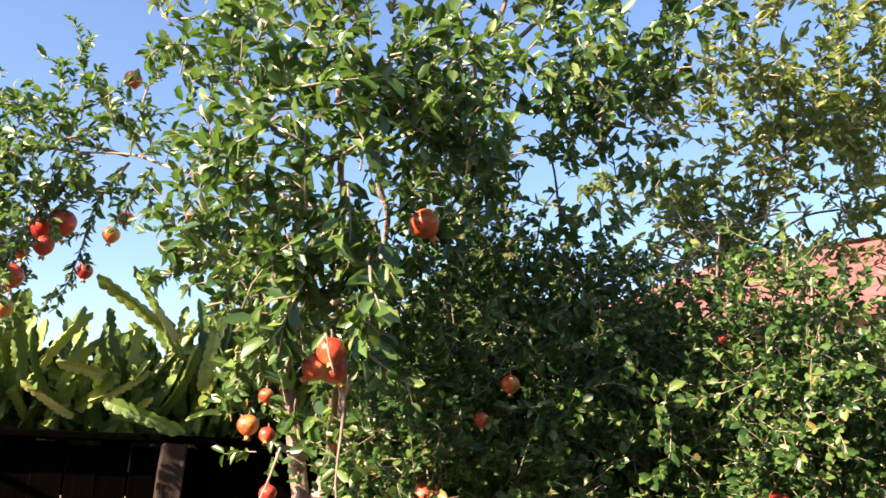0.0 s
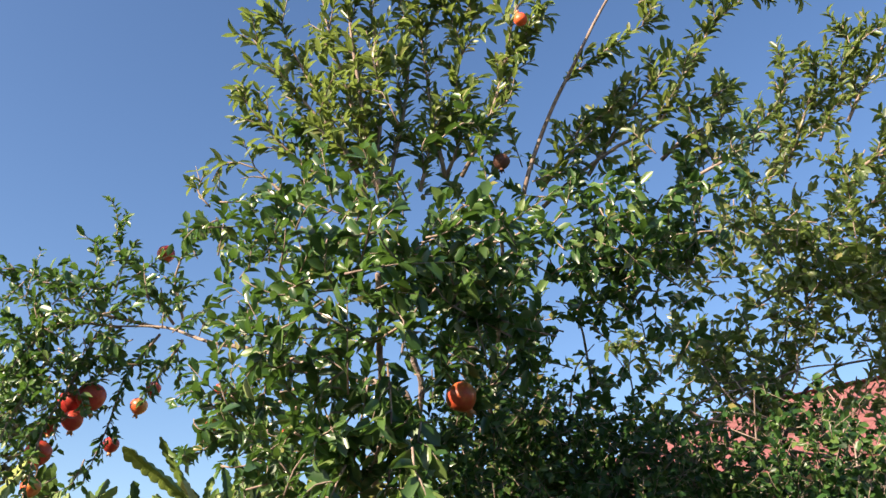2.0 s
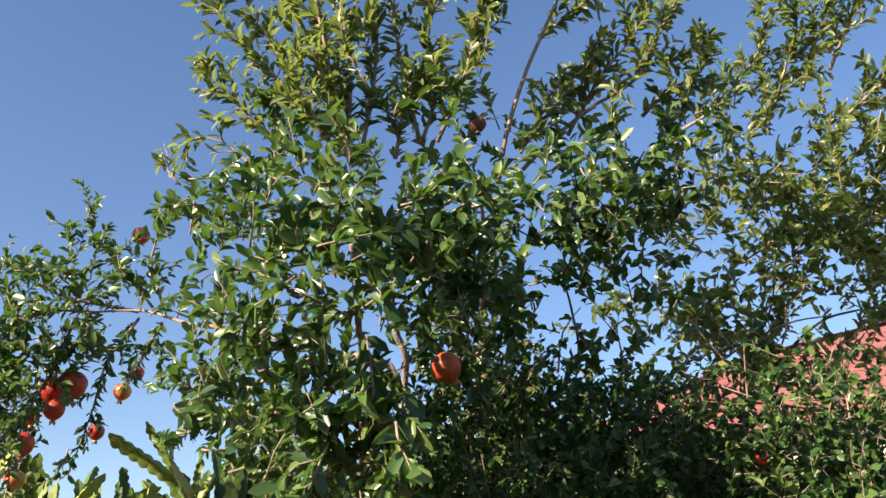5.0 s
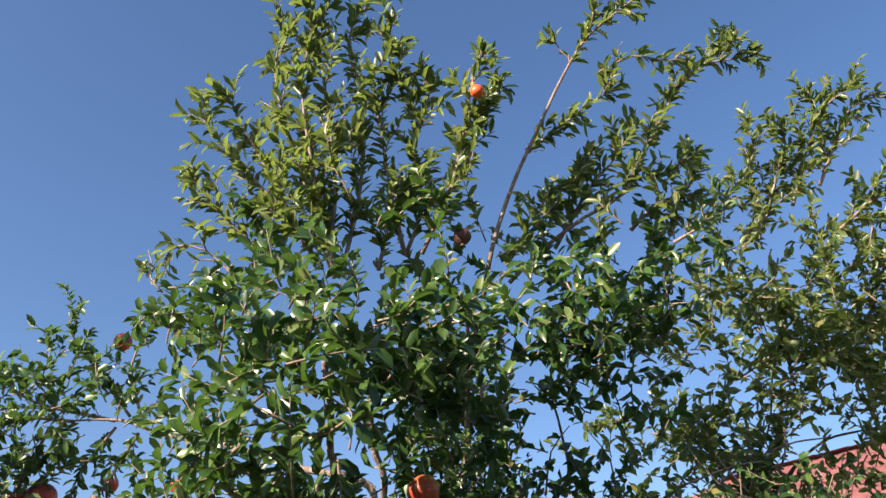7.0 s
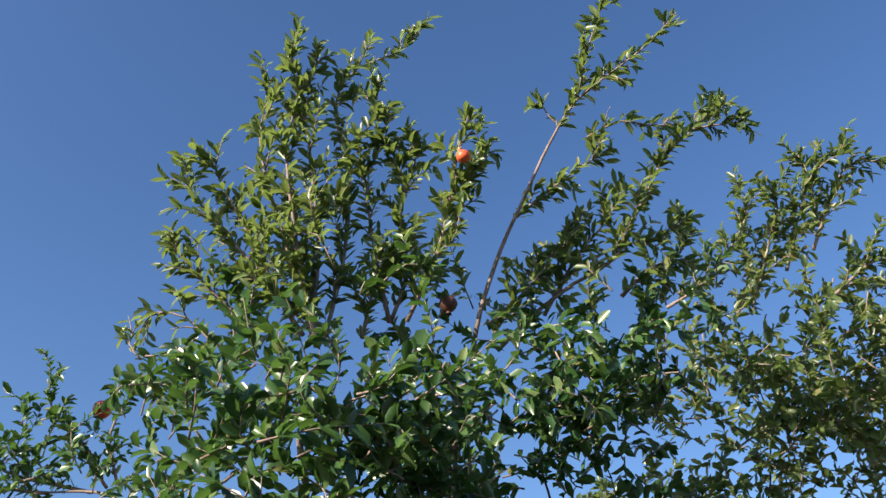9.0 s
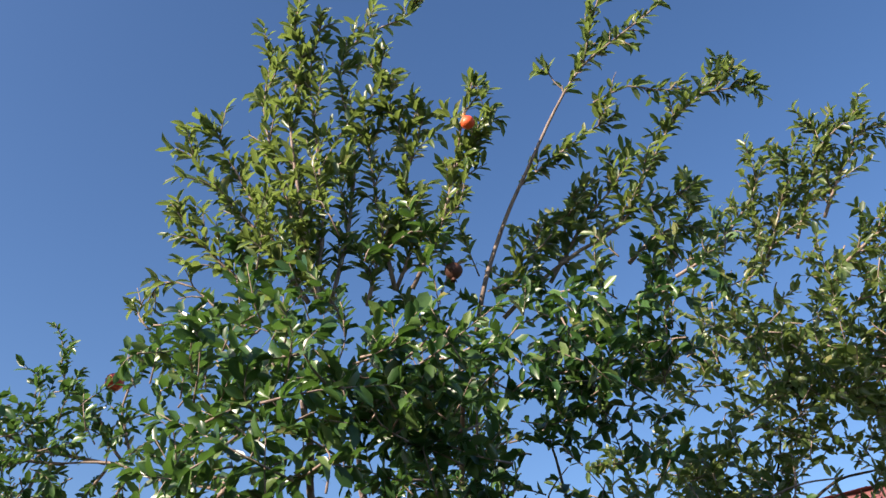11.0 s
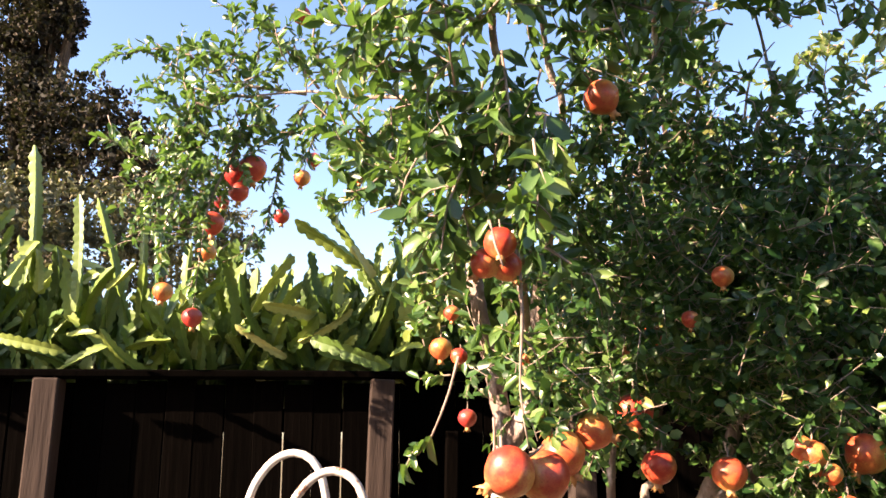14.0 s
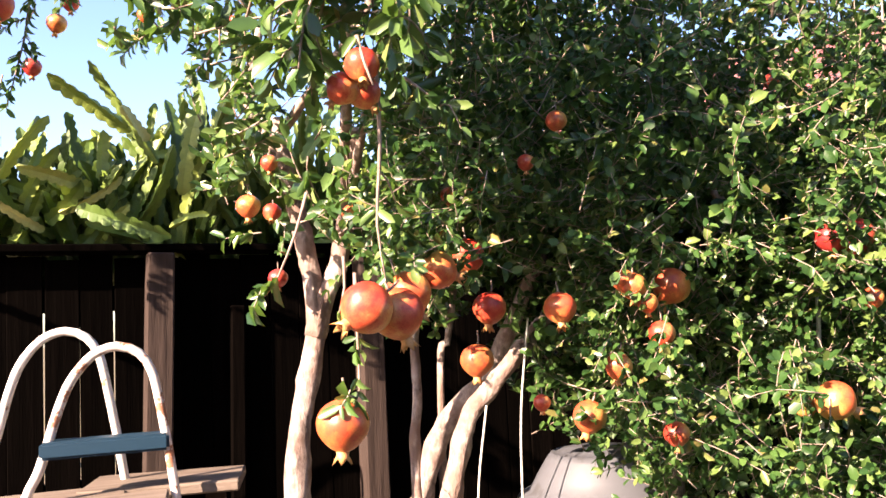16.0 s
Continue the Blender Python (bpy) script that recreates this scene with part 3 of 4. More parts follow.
shoot("spray", [(-0.2, 1.51, 2.12), (-0.19, 1.54, 2.05), (-0.19, 1.55, 1.98), (-0.18, 1.56, 1.94)], size=0.04, side_twigs=3, twig=0.08, spacing=0.02, r0=0.0028)
shoot("spray", [(-0.21, 1.44, 1.91), (-0.2, 1.44, 1.87), (-0.19, 1.44, 1.84)], r0=0.003, size=0.038, side_twigs=2, twig=0.06, spacing=0.025)
shoot("spray", [(-0.25, 1.53, 2.05), (-0.27, 1.55, 1.98), (-0.29, 1.56, 1.94)], size=0.038, side_twigs=2, twig=0.07, spacing=0.02, r0=0.0028)
shoot("spray", [(-0.15, 1.6, 1.9), (-0.11, 1.61, 1.87), (-0.08, 1.62, 1.84)], size=0.036, side_twigs=2, twig=0.06, r0=0.0028)
shoot("spray", [(-0.26, 1.67, 1.63), (-0.26, 1.67, 1.58), (-0.27, 1.67, 1.54)], r0=0.003, size=0.036, leafy_from=0.7, side_twigs=0, spacing=0.05)
shoot("spray", [(-0.16, 1.73, 1.71), (-0.17, 1.74, 1.67), (-0.19, 1.74, 1.63)], r0=0.003, size=0.04, side_twigs=2, twig=0.06)
shoot("spray", [(-0.19, 1.46, 2.19), (-0.18, 1.46, 2.10), (-0.18, 1.46, 2.03)], size=0.046, side_twigs=3, twig=0.08, spacing=0.022, r0=0.0026)
shoot("spray", [(-0.23, 1.50, 2.16), (-0.24, 1.50, 2.09), (-0.25, 1.50, 2.02)], size=0.046, side_twigs=3, twig=0.08, spacing=0.022, r0=0.0026)
shoot("spray", [(-0.14, 1.44, 2.03), (-0.135, 1.44, 1.96), (-0.14, 1.44, 1.90)], size=0.046, side_twigs=3, twig=0.08, spacing=0.022, r0=0.0026)
shoot("spray", [(-0.13, 1.50, 2.09), (-0.14, 1.50, 2.02), (-0.16, 1.50, 1.96)], size=0.046, side_twigs=3, twig=0.08, spacing=0.022, r0=0.0026)
shoot("spray", [(-0.26, 1.48, 2.01), (-0.285, 1.48, 1.95), (-0.295, 1.48, 1.88)], size=0.046, side_twigs=3, twig=0.08, spacing=0.022, r0=0.0026)
shoot("spray", [(-0.28, 1.60, 2.30), (-0.31, 1.60, 2.23), (-0.32, 1.60, 2.16)], size=0.046, side_twigs=3, twig=0.08, spacing=0.022, r0=0.0026)

for row in ((-0.36, 1.62, 2.86, 0.09, 1.1), (-0.33, 1.60, 3.08, 0.07, 1.0), (-0.22, 1.68, 2.80, 0.08, 0.9), (-0.08, 1.76, 2.80, 0.07, 0.8), (0.06, 1.70, 2.92, 0.06, 0.5), (0.42, 1.82, 2.86, 0.08, 0.9), (0.55, 1.88, 2.84, 0.08, 0.9),):
    lobe("top", *row, lean=(0, 0, 0.6), size=0.038)
for row in ((-0.29, 1.51, 2.52, 0.10, 2.9), (-0.14, 1.45, 2.46, 0.10, 3), (-0.01, 1.56, 2.48, 0.10, 3), (0.13, 1.70, 2.54, 0.09, 2.2), (0.33, 1.85, 2.64, 0.13, 3), (0.52, 1.93, 2.73, 0.13, 2.4), (0.73, 2.13, 3.00, 0.10, 1.4), (-0.58, 1.96, 2.70, 0.09, 1.6), (-0.42, 1.72, 2.60, 0.07, 2),):
    lobe("crown", *row, size=0.037)
for row in ((1.01, 2.45, 3.10, 0.16, 1.1), (1.22, 2.41, 3.20, 0.14, 1), (1.31, 2.46, 3.04, 0.20, 1.5), (0.96, 2.46, 2.89, 0.19, 1.6), (1.17, 2.52, 2.80, 0.21, 1.8), (1.46, 2.42, 3.18, 0.19, 1.1), (1.42, 2.59, 2.91, 0.23, 1.7), (1.57, 2.45, 3.00, 0.25, 1.6), (0.81, 2.39, 2.92, 0.14, 1.3),):
    lobe("side", *row)
for row in ((-1.39, 2.49, 2.79, 0.12, 1.1), (-1.28, 2.51, 2.87, 0.12, 1), (-1.11, 2.45, 2.92, 0.10, 0.92), (-1.24, 2.53, 2.73, 0.11, 1), (-1.40, 2.54, 2.66, 0.14, 1.4), (-1.03, 2.47, 2.82, 0.08, 0.69), (-1.31, 2.60, 2.61, 0.10, 1.1), (-1.17, 2.60, 2.64, 0.08, 0.8), (-1.43, 2.59, 2.45, 0.12, 1.4), (-1.33, 2.62, 2.52, 0.08, 0.92), (-1.56, 2.54, 2.53, 0.19, 1.4), (-0.67, 1.87, 2.64, 0.08, 1.3), (-0.78, 2.01, 2.75, 0.06, 0.92), (-0.77, 2.23, 2.54, 0.08, 1.1), (-0.81, 2.27, 2.39, 0.07, 0.92), (-0.64, 2.08, 2.46, 0.09, 1.3),):
    lobe("arm", *row)
for row in ((-0.36, 1.46, 2.39, 0.09, 2.5), (-0.22, 1.34, 2.34, 0.09, 2.5), (-0.12, 1.45, 2.38, 0.09, 2.5), (0.01, 1.64, 2.45, 0.11, 2), (-0.33, 1.42, 2.23, 0.10, 2.6), (-0.21, 1.39, 2.18, 0.09, 1.8), (-0.10, 1.57, 2.35, 0.09, 2.5), (0.01, 1.68, 2.34, 0.09, 3.1), (0.17, 1.90, 2.45, 0.10, 1.4), (0.33, 1.90, 2.54, 0.12, 1.9), (0.46, 1.99, 2.50, 0.12, 1.8), (0.25, 2.18, 2.38, 0.11, 0.8), (0.45, 2.25, 2.40, 0.11, 0.7), (-0.00, 2.21, 2.64, 0.14, 2.6), (0.07, 2.35, 2.55, 0.13, 2.2), (-0.05, 2.28, 2.46, 0.13, 2.5),):
    lobe("crown", *row, size=0.037)
for row in ((-0.09, 2.11, 2.62, 0.11, 2.1), (-0.52, 1.78, 2.45, 0.09, 2), (-0.56, 1.85, 2.25, 0.11, 2.4), (-0.39, 1.60, 2.16, 0.10, 1.8),):
    lobe("crown", *row, size=0.037)
for row in ((-0.27, 1.53, 2.10, 0.10, 1.9), (-0.17, 1.65, 2.10, 0.10, 1.8), (-0.06, 1.88, 2.22, 0.10, 2.1), (-0.47, 1.70, 2.09, 0.09, 1.8), (-0.34, 1.59, 2.01, 0.10, 1.8), (-0.21, 1.57, 1.98, 0.09, 1.8), (-0.11, 1.71, 2.25, 0.07, 1.6), (-0.67, 2.04, 2.19, 0.09, 1.6), (0.07, 2.11, 2.33, 0.07, 0.85), (0.17, 2.23, 2.22, 0.11, 1.7), (0.01, 2.14, 2.22, 0.09, 1.4), (0.33, 2.31, 2.20, 0.11, 1.8), (0.51, 2.38, 2.20, 0.11, 1.8), (0.68, 2.45, 2.20, 0.10, 1.4),):
    lobe("crown", *row, size=0.037)
for row in ((0.74, 2.37, 2.74, 0.18, 1.3), (1.05, 2.45, 2.82, 0.21, 1.1), (1.27, 2.42, 2.90, 0.20, 1.1), (1.22, 2.56, 2.65, 0.22, 1.1), (0.93, 2.53, 2.59, 0.17, 1), (0.67, 2.48, 2.53, 0.14, 1), (1.29, 2.58, 2.49, 0.12, 1), (1.48, 2.53, 2.67, 0.27, 1.6), (0.78, 2.47, 2.44, 0.09, 0.8), (0.56, 2.12, 2.67, 0.11, 1.3),):
    lobe("side", *row)
for row in ((0.49, 2.51, 2.62, 0.14, 0.92), (0.64, 2.60, 2.56, 0.16, 0.92), (0.82, 2.64, 2.62, 0.17, 0.92), (0.43, 2.56, 2.51, 0.12, 0.6), (0.58, 2.66, 2.43, 0.14, 0.6), (0.77, 2.71, 2.46, 0.17, 1), (0.95, 2.73, 2.55, 0.19, 1), (0.95, 2.78, 2.39, 0.17, 1),):
    lobe("side", *row)
for row in ((-0.26, 1.76, 2.03, 0.08, 1.7), (-0.37, 1.95, 2.08, 0.09, 1.7), (-0.50, 2.24, 2.09, 0.10, 1.6), (-0.55, 2.36, 1.99, 0.10, 1.6), (-0.32, 1.89, 1.94, 0.09, 1.5), (-0.25, 1.82, 1.85, 0.07, 1.2), (-0.34, 2.02, 1.84, 0.07, 1.4), (-0.16, 1.87, 2.05, 0.10, 1.9), (-0.15, 2.01, 1.95, 0.09, 2.4), (-0.18, 2.09, 1.81, 0.08, 1.6), (-0.61, 2.48, 1.88, 0.08, 1.4), (-0.32, 2.13, 1.78, 0.05, 0.84), (-0.65, 2.48, 2.23, 0.10, 1.4), (-0.42, 2.01, 2.18, 0.09, 2), (-0.54, 2.25, 2.03, 0.09, 2), (-0.47, 2.20, 1.86, 0.08, 1.9),):
    lobe("crown", *row, size=0.037)
for row in ((-0.37, 2.09, 1.94, 0.07, 1.6), (-0.28, 1.88, 1.80, 0.05, 1.1), (-0.60, 2.37, 2.28, 0.10, 1.6), (-0.24, 1.90, 1.71, 0.04, 0.86), (-0.50, 2.31, 1.74, 0.06, 1), (-0.15, 2.15, 1.71, 0.06, 1), (-0.09, 2.23, 1.86, 0.09, 2),):
    lobe("crown", *row, size=0.037)
for row in ((0.58, 2.07, 1.60, 0.10, 0.65), (0.67, 2.03, 1.66, 0.09, 0.65), (0.62, 2.06, 1.46, 0.09, 0.52), (0.48, 2.05, 1.35, 0.09, 0.52), (0.72, 2.01, 1.41, 0.09, 0.52), (0.59, 1.99, 1.22, 0.10, 0.65), (0.71, 1.94, 1.24, 0.09, 0.52), (0.28, 2.06, 1.66, 0.07, 0.91), (0.17, 2.08, 1.62, 0.07, 0.91), (0.24, 2.08, 1.49, 0.06, 0.91), (0.10, 2.04, 1.69, 0.07, 1), (0.03, 2.04, 1.76, 0.07, 1), (0.42, 2.03, 1.51, 0.07, 0.91), (0.52, 2.02, 1.81, 0.09, 0.91),):
    lobe("thicket", *row, lean=(-0.25, -0.3, 0.15), size=0.023)

for row in ((-0.15, 1.72, 2.77, 0.06, 1.3), (-0.02, 1.76, 2.82, 0.05, 1.1), (0.05, 1.78, 2.75, 0.06, 1.3), (0.16, 1.85, 2.77, 0.06, 1.3), (0.27, 1.88, 2.78, 0.07, 1.3), (0.41, 1.92, 2.86, 0.08, 1.3), (0.55, 2.00, 2.86, 0.09, 1.3), (0.32, 1.90, 2.69, 0.08, 1.5), (0.13, 1.75, 2.60, 0.06, 1.4), (-0.42, 1.70, 2.71, 0.06, 1.2), (-0.58, 1.85, 2.72, 0.05, 1.2), (-0.40, 1.68, 2.79, 0.04, 1), (-0.55, 1.85, 2.58, 0.07, 1.4), (-0.19, 1.66, 2.65, 0.06, 1.4), (-0.07, 1.70, 2.66, 0.06, 1.4), (0.50, 2.00, 2.70, 0.08, 1.4), (-0.00, 1.72, 2.62, 0.05, 1.4),):
    lobe("crown", *row, lean=(0, 0, 0.5), size=0.037)
for row in ((-0.78, 2.10, 2.77, 0.06, 1), (-1.03, 2.35, 2.79, 0.09, 1.1), (-1.22, 2.45, 2.76, 0.10, 1.1), (-0.83, 2.20, 2.67, 0.09, 1.1), (-1.12, 2.40, 2.95, 0.06, 0.8), (-1.28, 2.50, 2.91, 0.06, 0.9), (-1.33, 2.50, 2.86, 0.08, 1),):
    lobe("arm", *row, lean=(0, 0, 0.4))

for row in ((-1.56, 2.60, 2.85, 0.12, 1), (-1.53, 2.75, 2.69, 0.10, 1.1), (-1.64, 2.75, 2.62, 0.10, 1.1), (-1.66, 2.70, 2.45, 0.11, 1.2), (-1.61, 2.60, 2.28, 0.09, 1.1), (-1.55, 2.70, 2.34, 0.08, 1.1), (-1.47, 2.75, 2.45, 0.07, 0.9), (-1.62, 2.50, 2.20, 0.07, 0.9), (-1.44, 2.50, 2.15, 0.07, 1), (-1.36, 2.60, 2.22, 0.06, 0.8),):
    lobe("arm", *row, lean=(0, 0, -0.3), size=0.030)

for row in ((0.68, 2.50, 2.43, 0.08, 0.9), (0.90, 2.55, 2.35, 0.07, 0.9), (1.14, 2.55, 2.37, 0.09, 1), (1.30, 2.60, 2.45, 0.07, 1), (0.79, 2.50, 2.52, 0.05, 0.8), (1.01, 2.55, 2.31, 0.08, 1), (1.25, 2.50, 2.31, 0.09, 1.2), (1.12, 2.55, 2.48, 0.03, 0.6),):
    lobe("side", *row, size=0.032)

for row in ((0.17, 1.84, 1.95, 0.06, 0.75), (0.26, 1.84, 1.86, 0.06, 0.75), (0.35, 1.84, 1.96, 0.06, 0.75), (0.39, 1.84, 1.83, 0.06, 0.75), (0.46, 1.84, 1.90, 0.07, 0.75), (0.19, 1.84, 1.81, 0.06, 0.75), (0.31, 1.84, 1.73, 0.06, 0.75), (0.43, 1.84, 1.73, 0.06, 0.75), (0.25, 1.84, 2.01, 0.05, 0.75), (0.12, 1.84, 1.89, 0.05, 0.75), (0.48, 1.84, 1.80, 0.06, 0.75),):
    lobe("thicket", *row, lean=(-0.25, -0.3, 0.15), size=0.028)

# Thin growth above the hedge, and bare twigs standing in its top.
for k in range(9):
    x = 0.62 + 0.17 * k
    lobe("arm", x, 2.35 + 0.3 * x + rng.normal(0, 0.08), 2.30 + rng.normal(0, 0.05), 0.13, 0.55, size=0.032, depth=0.2)
for k in range(26):
    a = Vector((rng.uniform(-0.05, 1.0), rng.uniform(1.95, 2.4), rng.uniform(2.0, 2.35)))
    way = Vector((rng.normal(0.1, 0.6), rng.normal(-0.1, 0.3), rng.normal(0.3, 0.5))).normalized()
    s = rng.uniform(0.12, 0.3)
    tube(twig_v, twig_f, [q - TREE_AT for q in smooth_line([a, a + way * s * 0.5 + Vector(rng.normal(0, 0.02, 3)), a + way * s], 0.05)], 0.0032, 0.0014, 5)

# The thicket to one side: leaf masses from knee-high to overhead on a loose grid.
for i in range(12):
    for j in range(10):
        x, z = -0.08 + 0.19 * i + rng.normal(0, 0.04), 0.78 + 0.17 * j + rng.normal(0, 0.03)
        under = 1.60 if x < 0.12 else 1.42 if x < 0.30 else 1.26 if x < 0.42 else 0.7
        if z < under or z > (2.32 if x < 0.2 else 2.20 if x < 0.5 else 2.16 if x < 0.9 else 2.10):
            continue
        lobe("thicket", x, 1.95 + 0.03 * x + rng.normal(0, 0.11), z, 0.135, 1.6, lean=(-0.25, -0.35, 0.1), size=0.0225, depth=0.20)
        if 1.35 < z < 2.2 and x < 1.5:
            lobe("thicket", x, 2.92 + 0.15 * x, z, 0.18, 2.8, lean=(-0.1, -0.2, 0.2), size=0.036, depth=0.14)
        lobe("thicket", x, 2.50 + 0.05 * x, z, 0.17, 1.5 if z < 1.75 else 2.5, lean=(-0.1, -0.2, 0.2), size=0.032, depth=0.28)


LEAF_SHAPE = np.array([(0, 0, 0), (0.28, 0.44, 0.10), (0.32, 0, 0), (0.28, -0.44, 0.10), (0.72, 0.46, 0.02), (0.72, 0, -0.07), (0.72, -0.46, 0.02), (1, 0, -0.16)])
LEAF_FACES = [(0, 2, 1), (0, 3, 2), (1, 2, 5, 4), (2, 3, 6, 5), (4, 5, 7), (5, 6, 7)]


def leaf_mesh(name, rows, mat, parent, at, label, kind="stuff", bend=0.22):
    """All the leaves of one region as one mesh of folded blades."""
    rows = np.concatenate(rows)
    base, axis, facing = rows[:, 0:3] - np.array(at), rows[:, 3:6], rows[:, 6:9]
    length, width = rows[:, 9:10], rows[:, 10:11]
    side = unit(np.cross(facing, axis))
    up = np.cross(axis, side)
    curl = rng.uniform(-0.3, 1.6, (len(rows), 1))
    v = np.empty((len(rows), 8, 3))
    for k, (a, b, c) in enumerate(LEAF_SHAPE):
        v[:, k] = base + axis * (a * length) + side * (b * width) + up * (length * (c * curl + (0.12 * abs(b))))
    me = bpy.data.meshes.new(name)
    n = len(rows)
    quads = np.array([len(f) for f in LEAF_FACES])
    flat = np.concatenate([np.array(f) for f in LEAF_FACES])
    loops = (np.arange(n)[:, None] * 8 + flat[None]).ravel()
    total = np.tile(quads, n)
    starts = np.r_[0, np.cumsum(total)[:-1]]
    me.vertices.add(n * 8)
    me.vertices.foreach_set("co", v.ravel())
    me.loops.add(len(loops))
    me.loops.foreach_set("vertex_index", loops.astype(np.int32))
    me.polygons.add(len(total))
    me.polygons.foreach_set("loop_start", starts.astype(np.int32))
    me.polygons.foreach_set("loop_total", total.astype(np.int32))
    me.polygons.foreach_set("use_smooth", np.ones(len(total), bool))
    me.materials.append(mat)
    me.update(calc_edges=True)
    ob = new(name, me)
    ob.parent = parent
    return tagged(ob, label, kind=kind)


for where, label in (("crown", "dense glossy green leaves of the crown"), ("arm", "sparse leaves on the spreading side limb"), ("side", "thin olive leaves on the far limbs"),
                     ("thicket", "thick tangle of small shaded and sunlit leaves"), ("top", "narrow leaves on upright young shoots")):
    leaf_mesh("foliage", leaf_rows[where], {"top": M_LEAF_DRY, "side": M_LEAF_DRY, "thicket": M_LEAF_SHADE}.get(where, M_LEAF), tree, TREE_AT, label)
mesh_object("twig_mass", twig_v, twig_f, M_TWIG, tree, True, "fine tan twigs through the crown", "stuff")

# The leaves of the foremost sprays, one by one.
single = []
for k in range(5):
    me = bpy.data.meshes.new("leaf")
    curl = 0.2 + 0.35 * k
    me.from_pydata([(a, b * 0.40, c * curl + 0.12 * abs(b)) for a, b, c in LEAF_SHAPE], [], LEAF_FACES)
    me.polygons.foreach_set("use_smooth", [True] * 6)
    me.materials.append(M_LEAF_ONE)
    single.append(me)
spray = np.concatenate(leaf_rows["spray"])
for k, row in enumerate(spray[:300]):
    ax, fc, s = Vector(row[3:6]), Vector(row[6:9]), row[9]
    sd = fc.cross(ax).normalized()
    up = ax.cross(sd)
    m = Matrix((ax, sd, up)).transposed().to_4x4() @ Matrix.Scale(s, 4)
    shared("leaf", single[k % 5], tree, Matrix.Translation(Vector(row[:3]) - TREE_AT) @ m)
if len(spray) > 300:
    leaf_mesh("foliage", [spray[300:]], M_LEAF, tree, TREE_AT, "large glossy leaves of the foremost sprays")


# ---- pomegranates ----
def fruit_proto(name, skin, label):
    """A fruit 1 unit across, hanging with its crown downwards: the body, the crown of sepals and the stalk."""
    top = new(name)
    v, f, rings, sides = [], [], 14, 20
    for i in range(rings + 1):
        a = math.pi * i / rings
        for k in range(sides):
            b = 2 * math.pi * k / sides
            lump = 1 + 0.035 * math.cos(5 * b + 0.4) * math.sin(a) ** 2 + 0.02 * noise.noise(Vector((math.cos(b), math.sin(b), math.cos(a))) * 2)
            r = 0.5 * math.sin(a) * lump
            z = 0.46 * math.cos(a) - (0.07 * max(0, -math.cos(a)) ** 5)
            v.append((r * math.cos(b), r * math.sin(b), z))
    for i in range(rings):
        for k in range(sides):
            f.append((i * sides + k, (i + 1) * sides + k, (i + 1) * sides + (k + 1) % sides, i * sides + (k + 1) % sides))
    mesh_object("body", v, f, skin, top)
    v, f, n = [], [], 12
    for k in range(n):
        b = 2 * math.pi * k / n
        tip = k % 2
        for r, z in ((0.13, -0.45), (0.115, -0.58), (0.15 + 0.06 * tip, -0.63 - 0.12 * tip), (0.09, -0.57), (0.06, -0.50)):
            v.append((r * math.cos(b), r * math.sin(b), z))
    for k in range(n):
        a, b = k * 5, ((k + 1) % n) * 5
        for i in range(4):
            f.append((a + i, a + i + 1, b + i + 1, b + i))
    mesh_object("calyx", v, f, M_DRIED if skin is M_DRIED else M_CALYX, top, True, "pointed crown of sepals")
    v, f = [], []
    tube(v, f, smooth_line([(0, 0, 0.44), (0.02, 0, 0.6), (0.0, 0.03, 0.85)], 0.1), 0.035, 0.022, 6)
    mesh_object("stalk", v, f, M_TWIG, top)
    return tagged(top, label, "pomegranate", "pomegranates on the tree")


RED = fruit_proto("pomegranate", M_RED, "ripe red pomegranate hanging from a leafy branch")
ORANGE = fruit_proto("pomegranate", M_ORANGE, "orange-yellow pomegranate hanging among the leaves")
DEEP = fruit_proto("pomegranate", M_DEEP, "deep red pomegranate hanging from a thin drooping branch")
DRIED = fruit_proto("pomegranate", M_DRIED, "dried dark brown pomegranate on a bare stem")
SCARLET = fruit_proto("pomegranate", M_FLOWER, "small bright scarlet young pomegranate on a top shoot")
used = set()


def hang(proto, x, y, z, size, lean=0, turn=0, label=""):
    """Hangs a fruit with its middle at x, y, z; lean tips its crown away from straight down, towards turn."""
    m = Matrix.Translation((x, y, z)) @ Matrix.Rotation(radians(turn), 4, "Z") @ Matrix.Rotation(radians(lean), 4, "Y")
    if proto not in used:
        used.add(proto)
        ob = proto
        ob.matrix_basis = m @ Matrix.Scale(size, 4)
    else:
        ob = copy_thing(proto, m)
        ob.scale = (size, size, size)
    return tagged(ob, label)


hang(RED, -0.221, 1.608, 1.545, 0.083, 55, 30, label="large red pomegranate in the foremost hanging cluster")
hang(RED, -0.178, 1.671, 1.536, 0.087, 18, 200, label="large red pomegranate pressed against its neighbour")
hang(ORANGE, -0.159, 1.761, 1.571, 0.081, -30, 40)
hang(ORANGE, -0.107, 1.779, 1.607, 0.067, -70, 0)
hang(RED, -0.045, 1.955, 1.646, 0.073, 20, 90)
hang(RED, -0.004, 1.958, 1.542, 0.066, 10, 40)
hang(ORANGE, -0.032, 1.978, 1.441, 0.067, 4, 30, label="rough-skinned orange pomegranate hanging crown down")
hang(ORANGE, -0.268, 1.645, 1.368, 0.083, 5, 60, label="large orange pomegranate hanging low on its own")
hang(DEEP, -0.477, 2.325, 1.645, 0.047)
hang(RED, -0.466, 2.210, 1.788, 0.042, 30, 90)
hang(ORANGE, -0.537, 2.294, 1.818, 0.058)
hang(RED, -0.208, 1.506, 1.891, 0.052, 20, 100)
hang(RED, -0.239, 1.539, 1.867, 0.050, 40, 0)
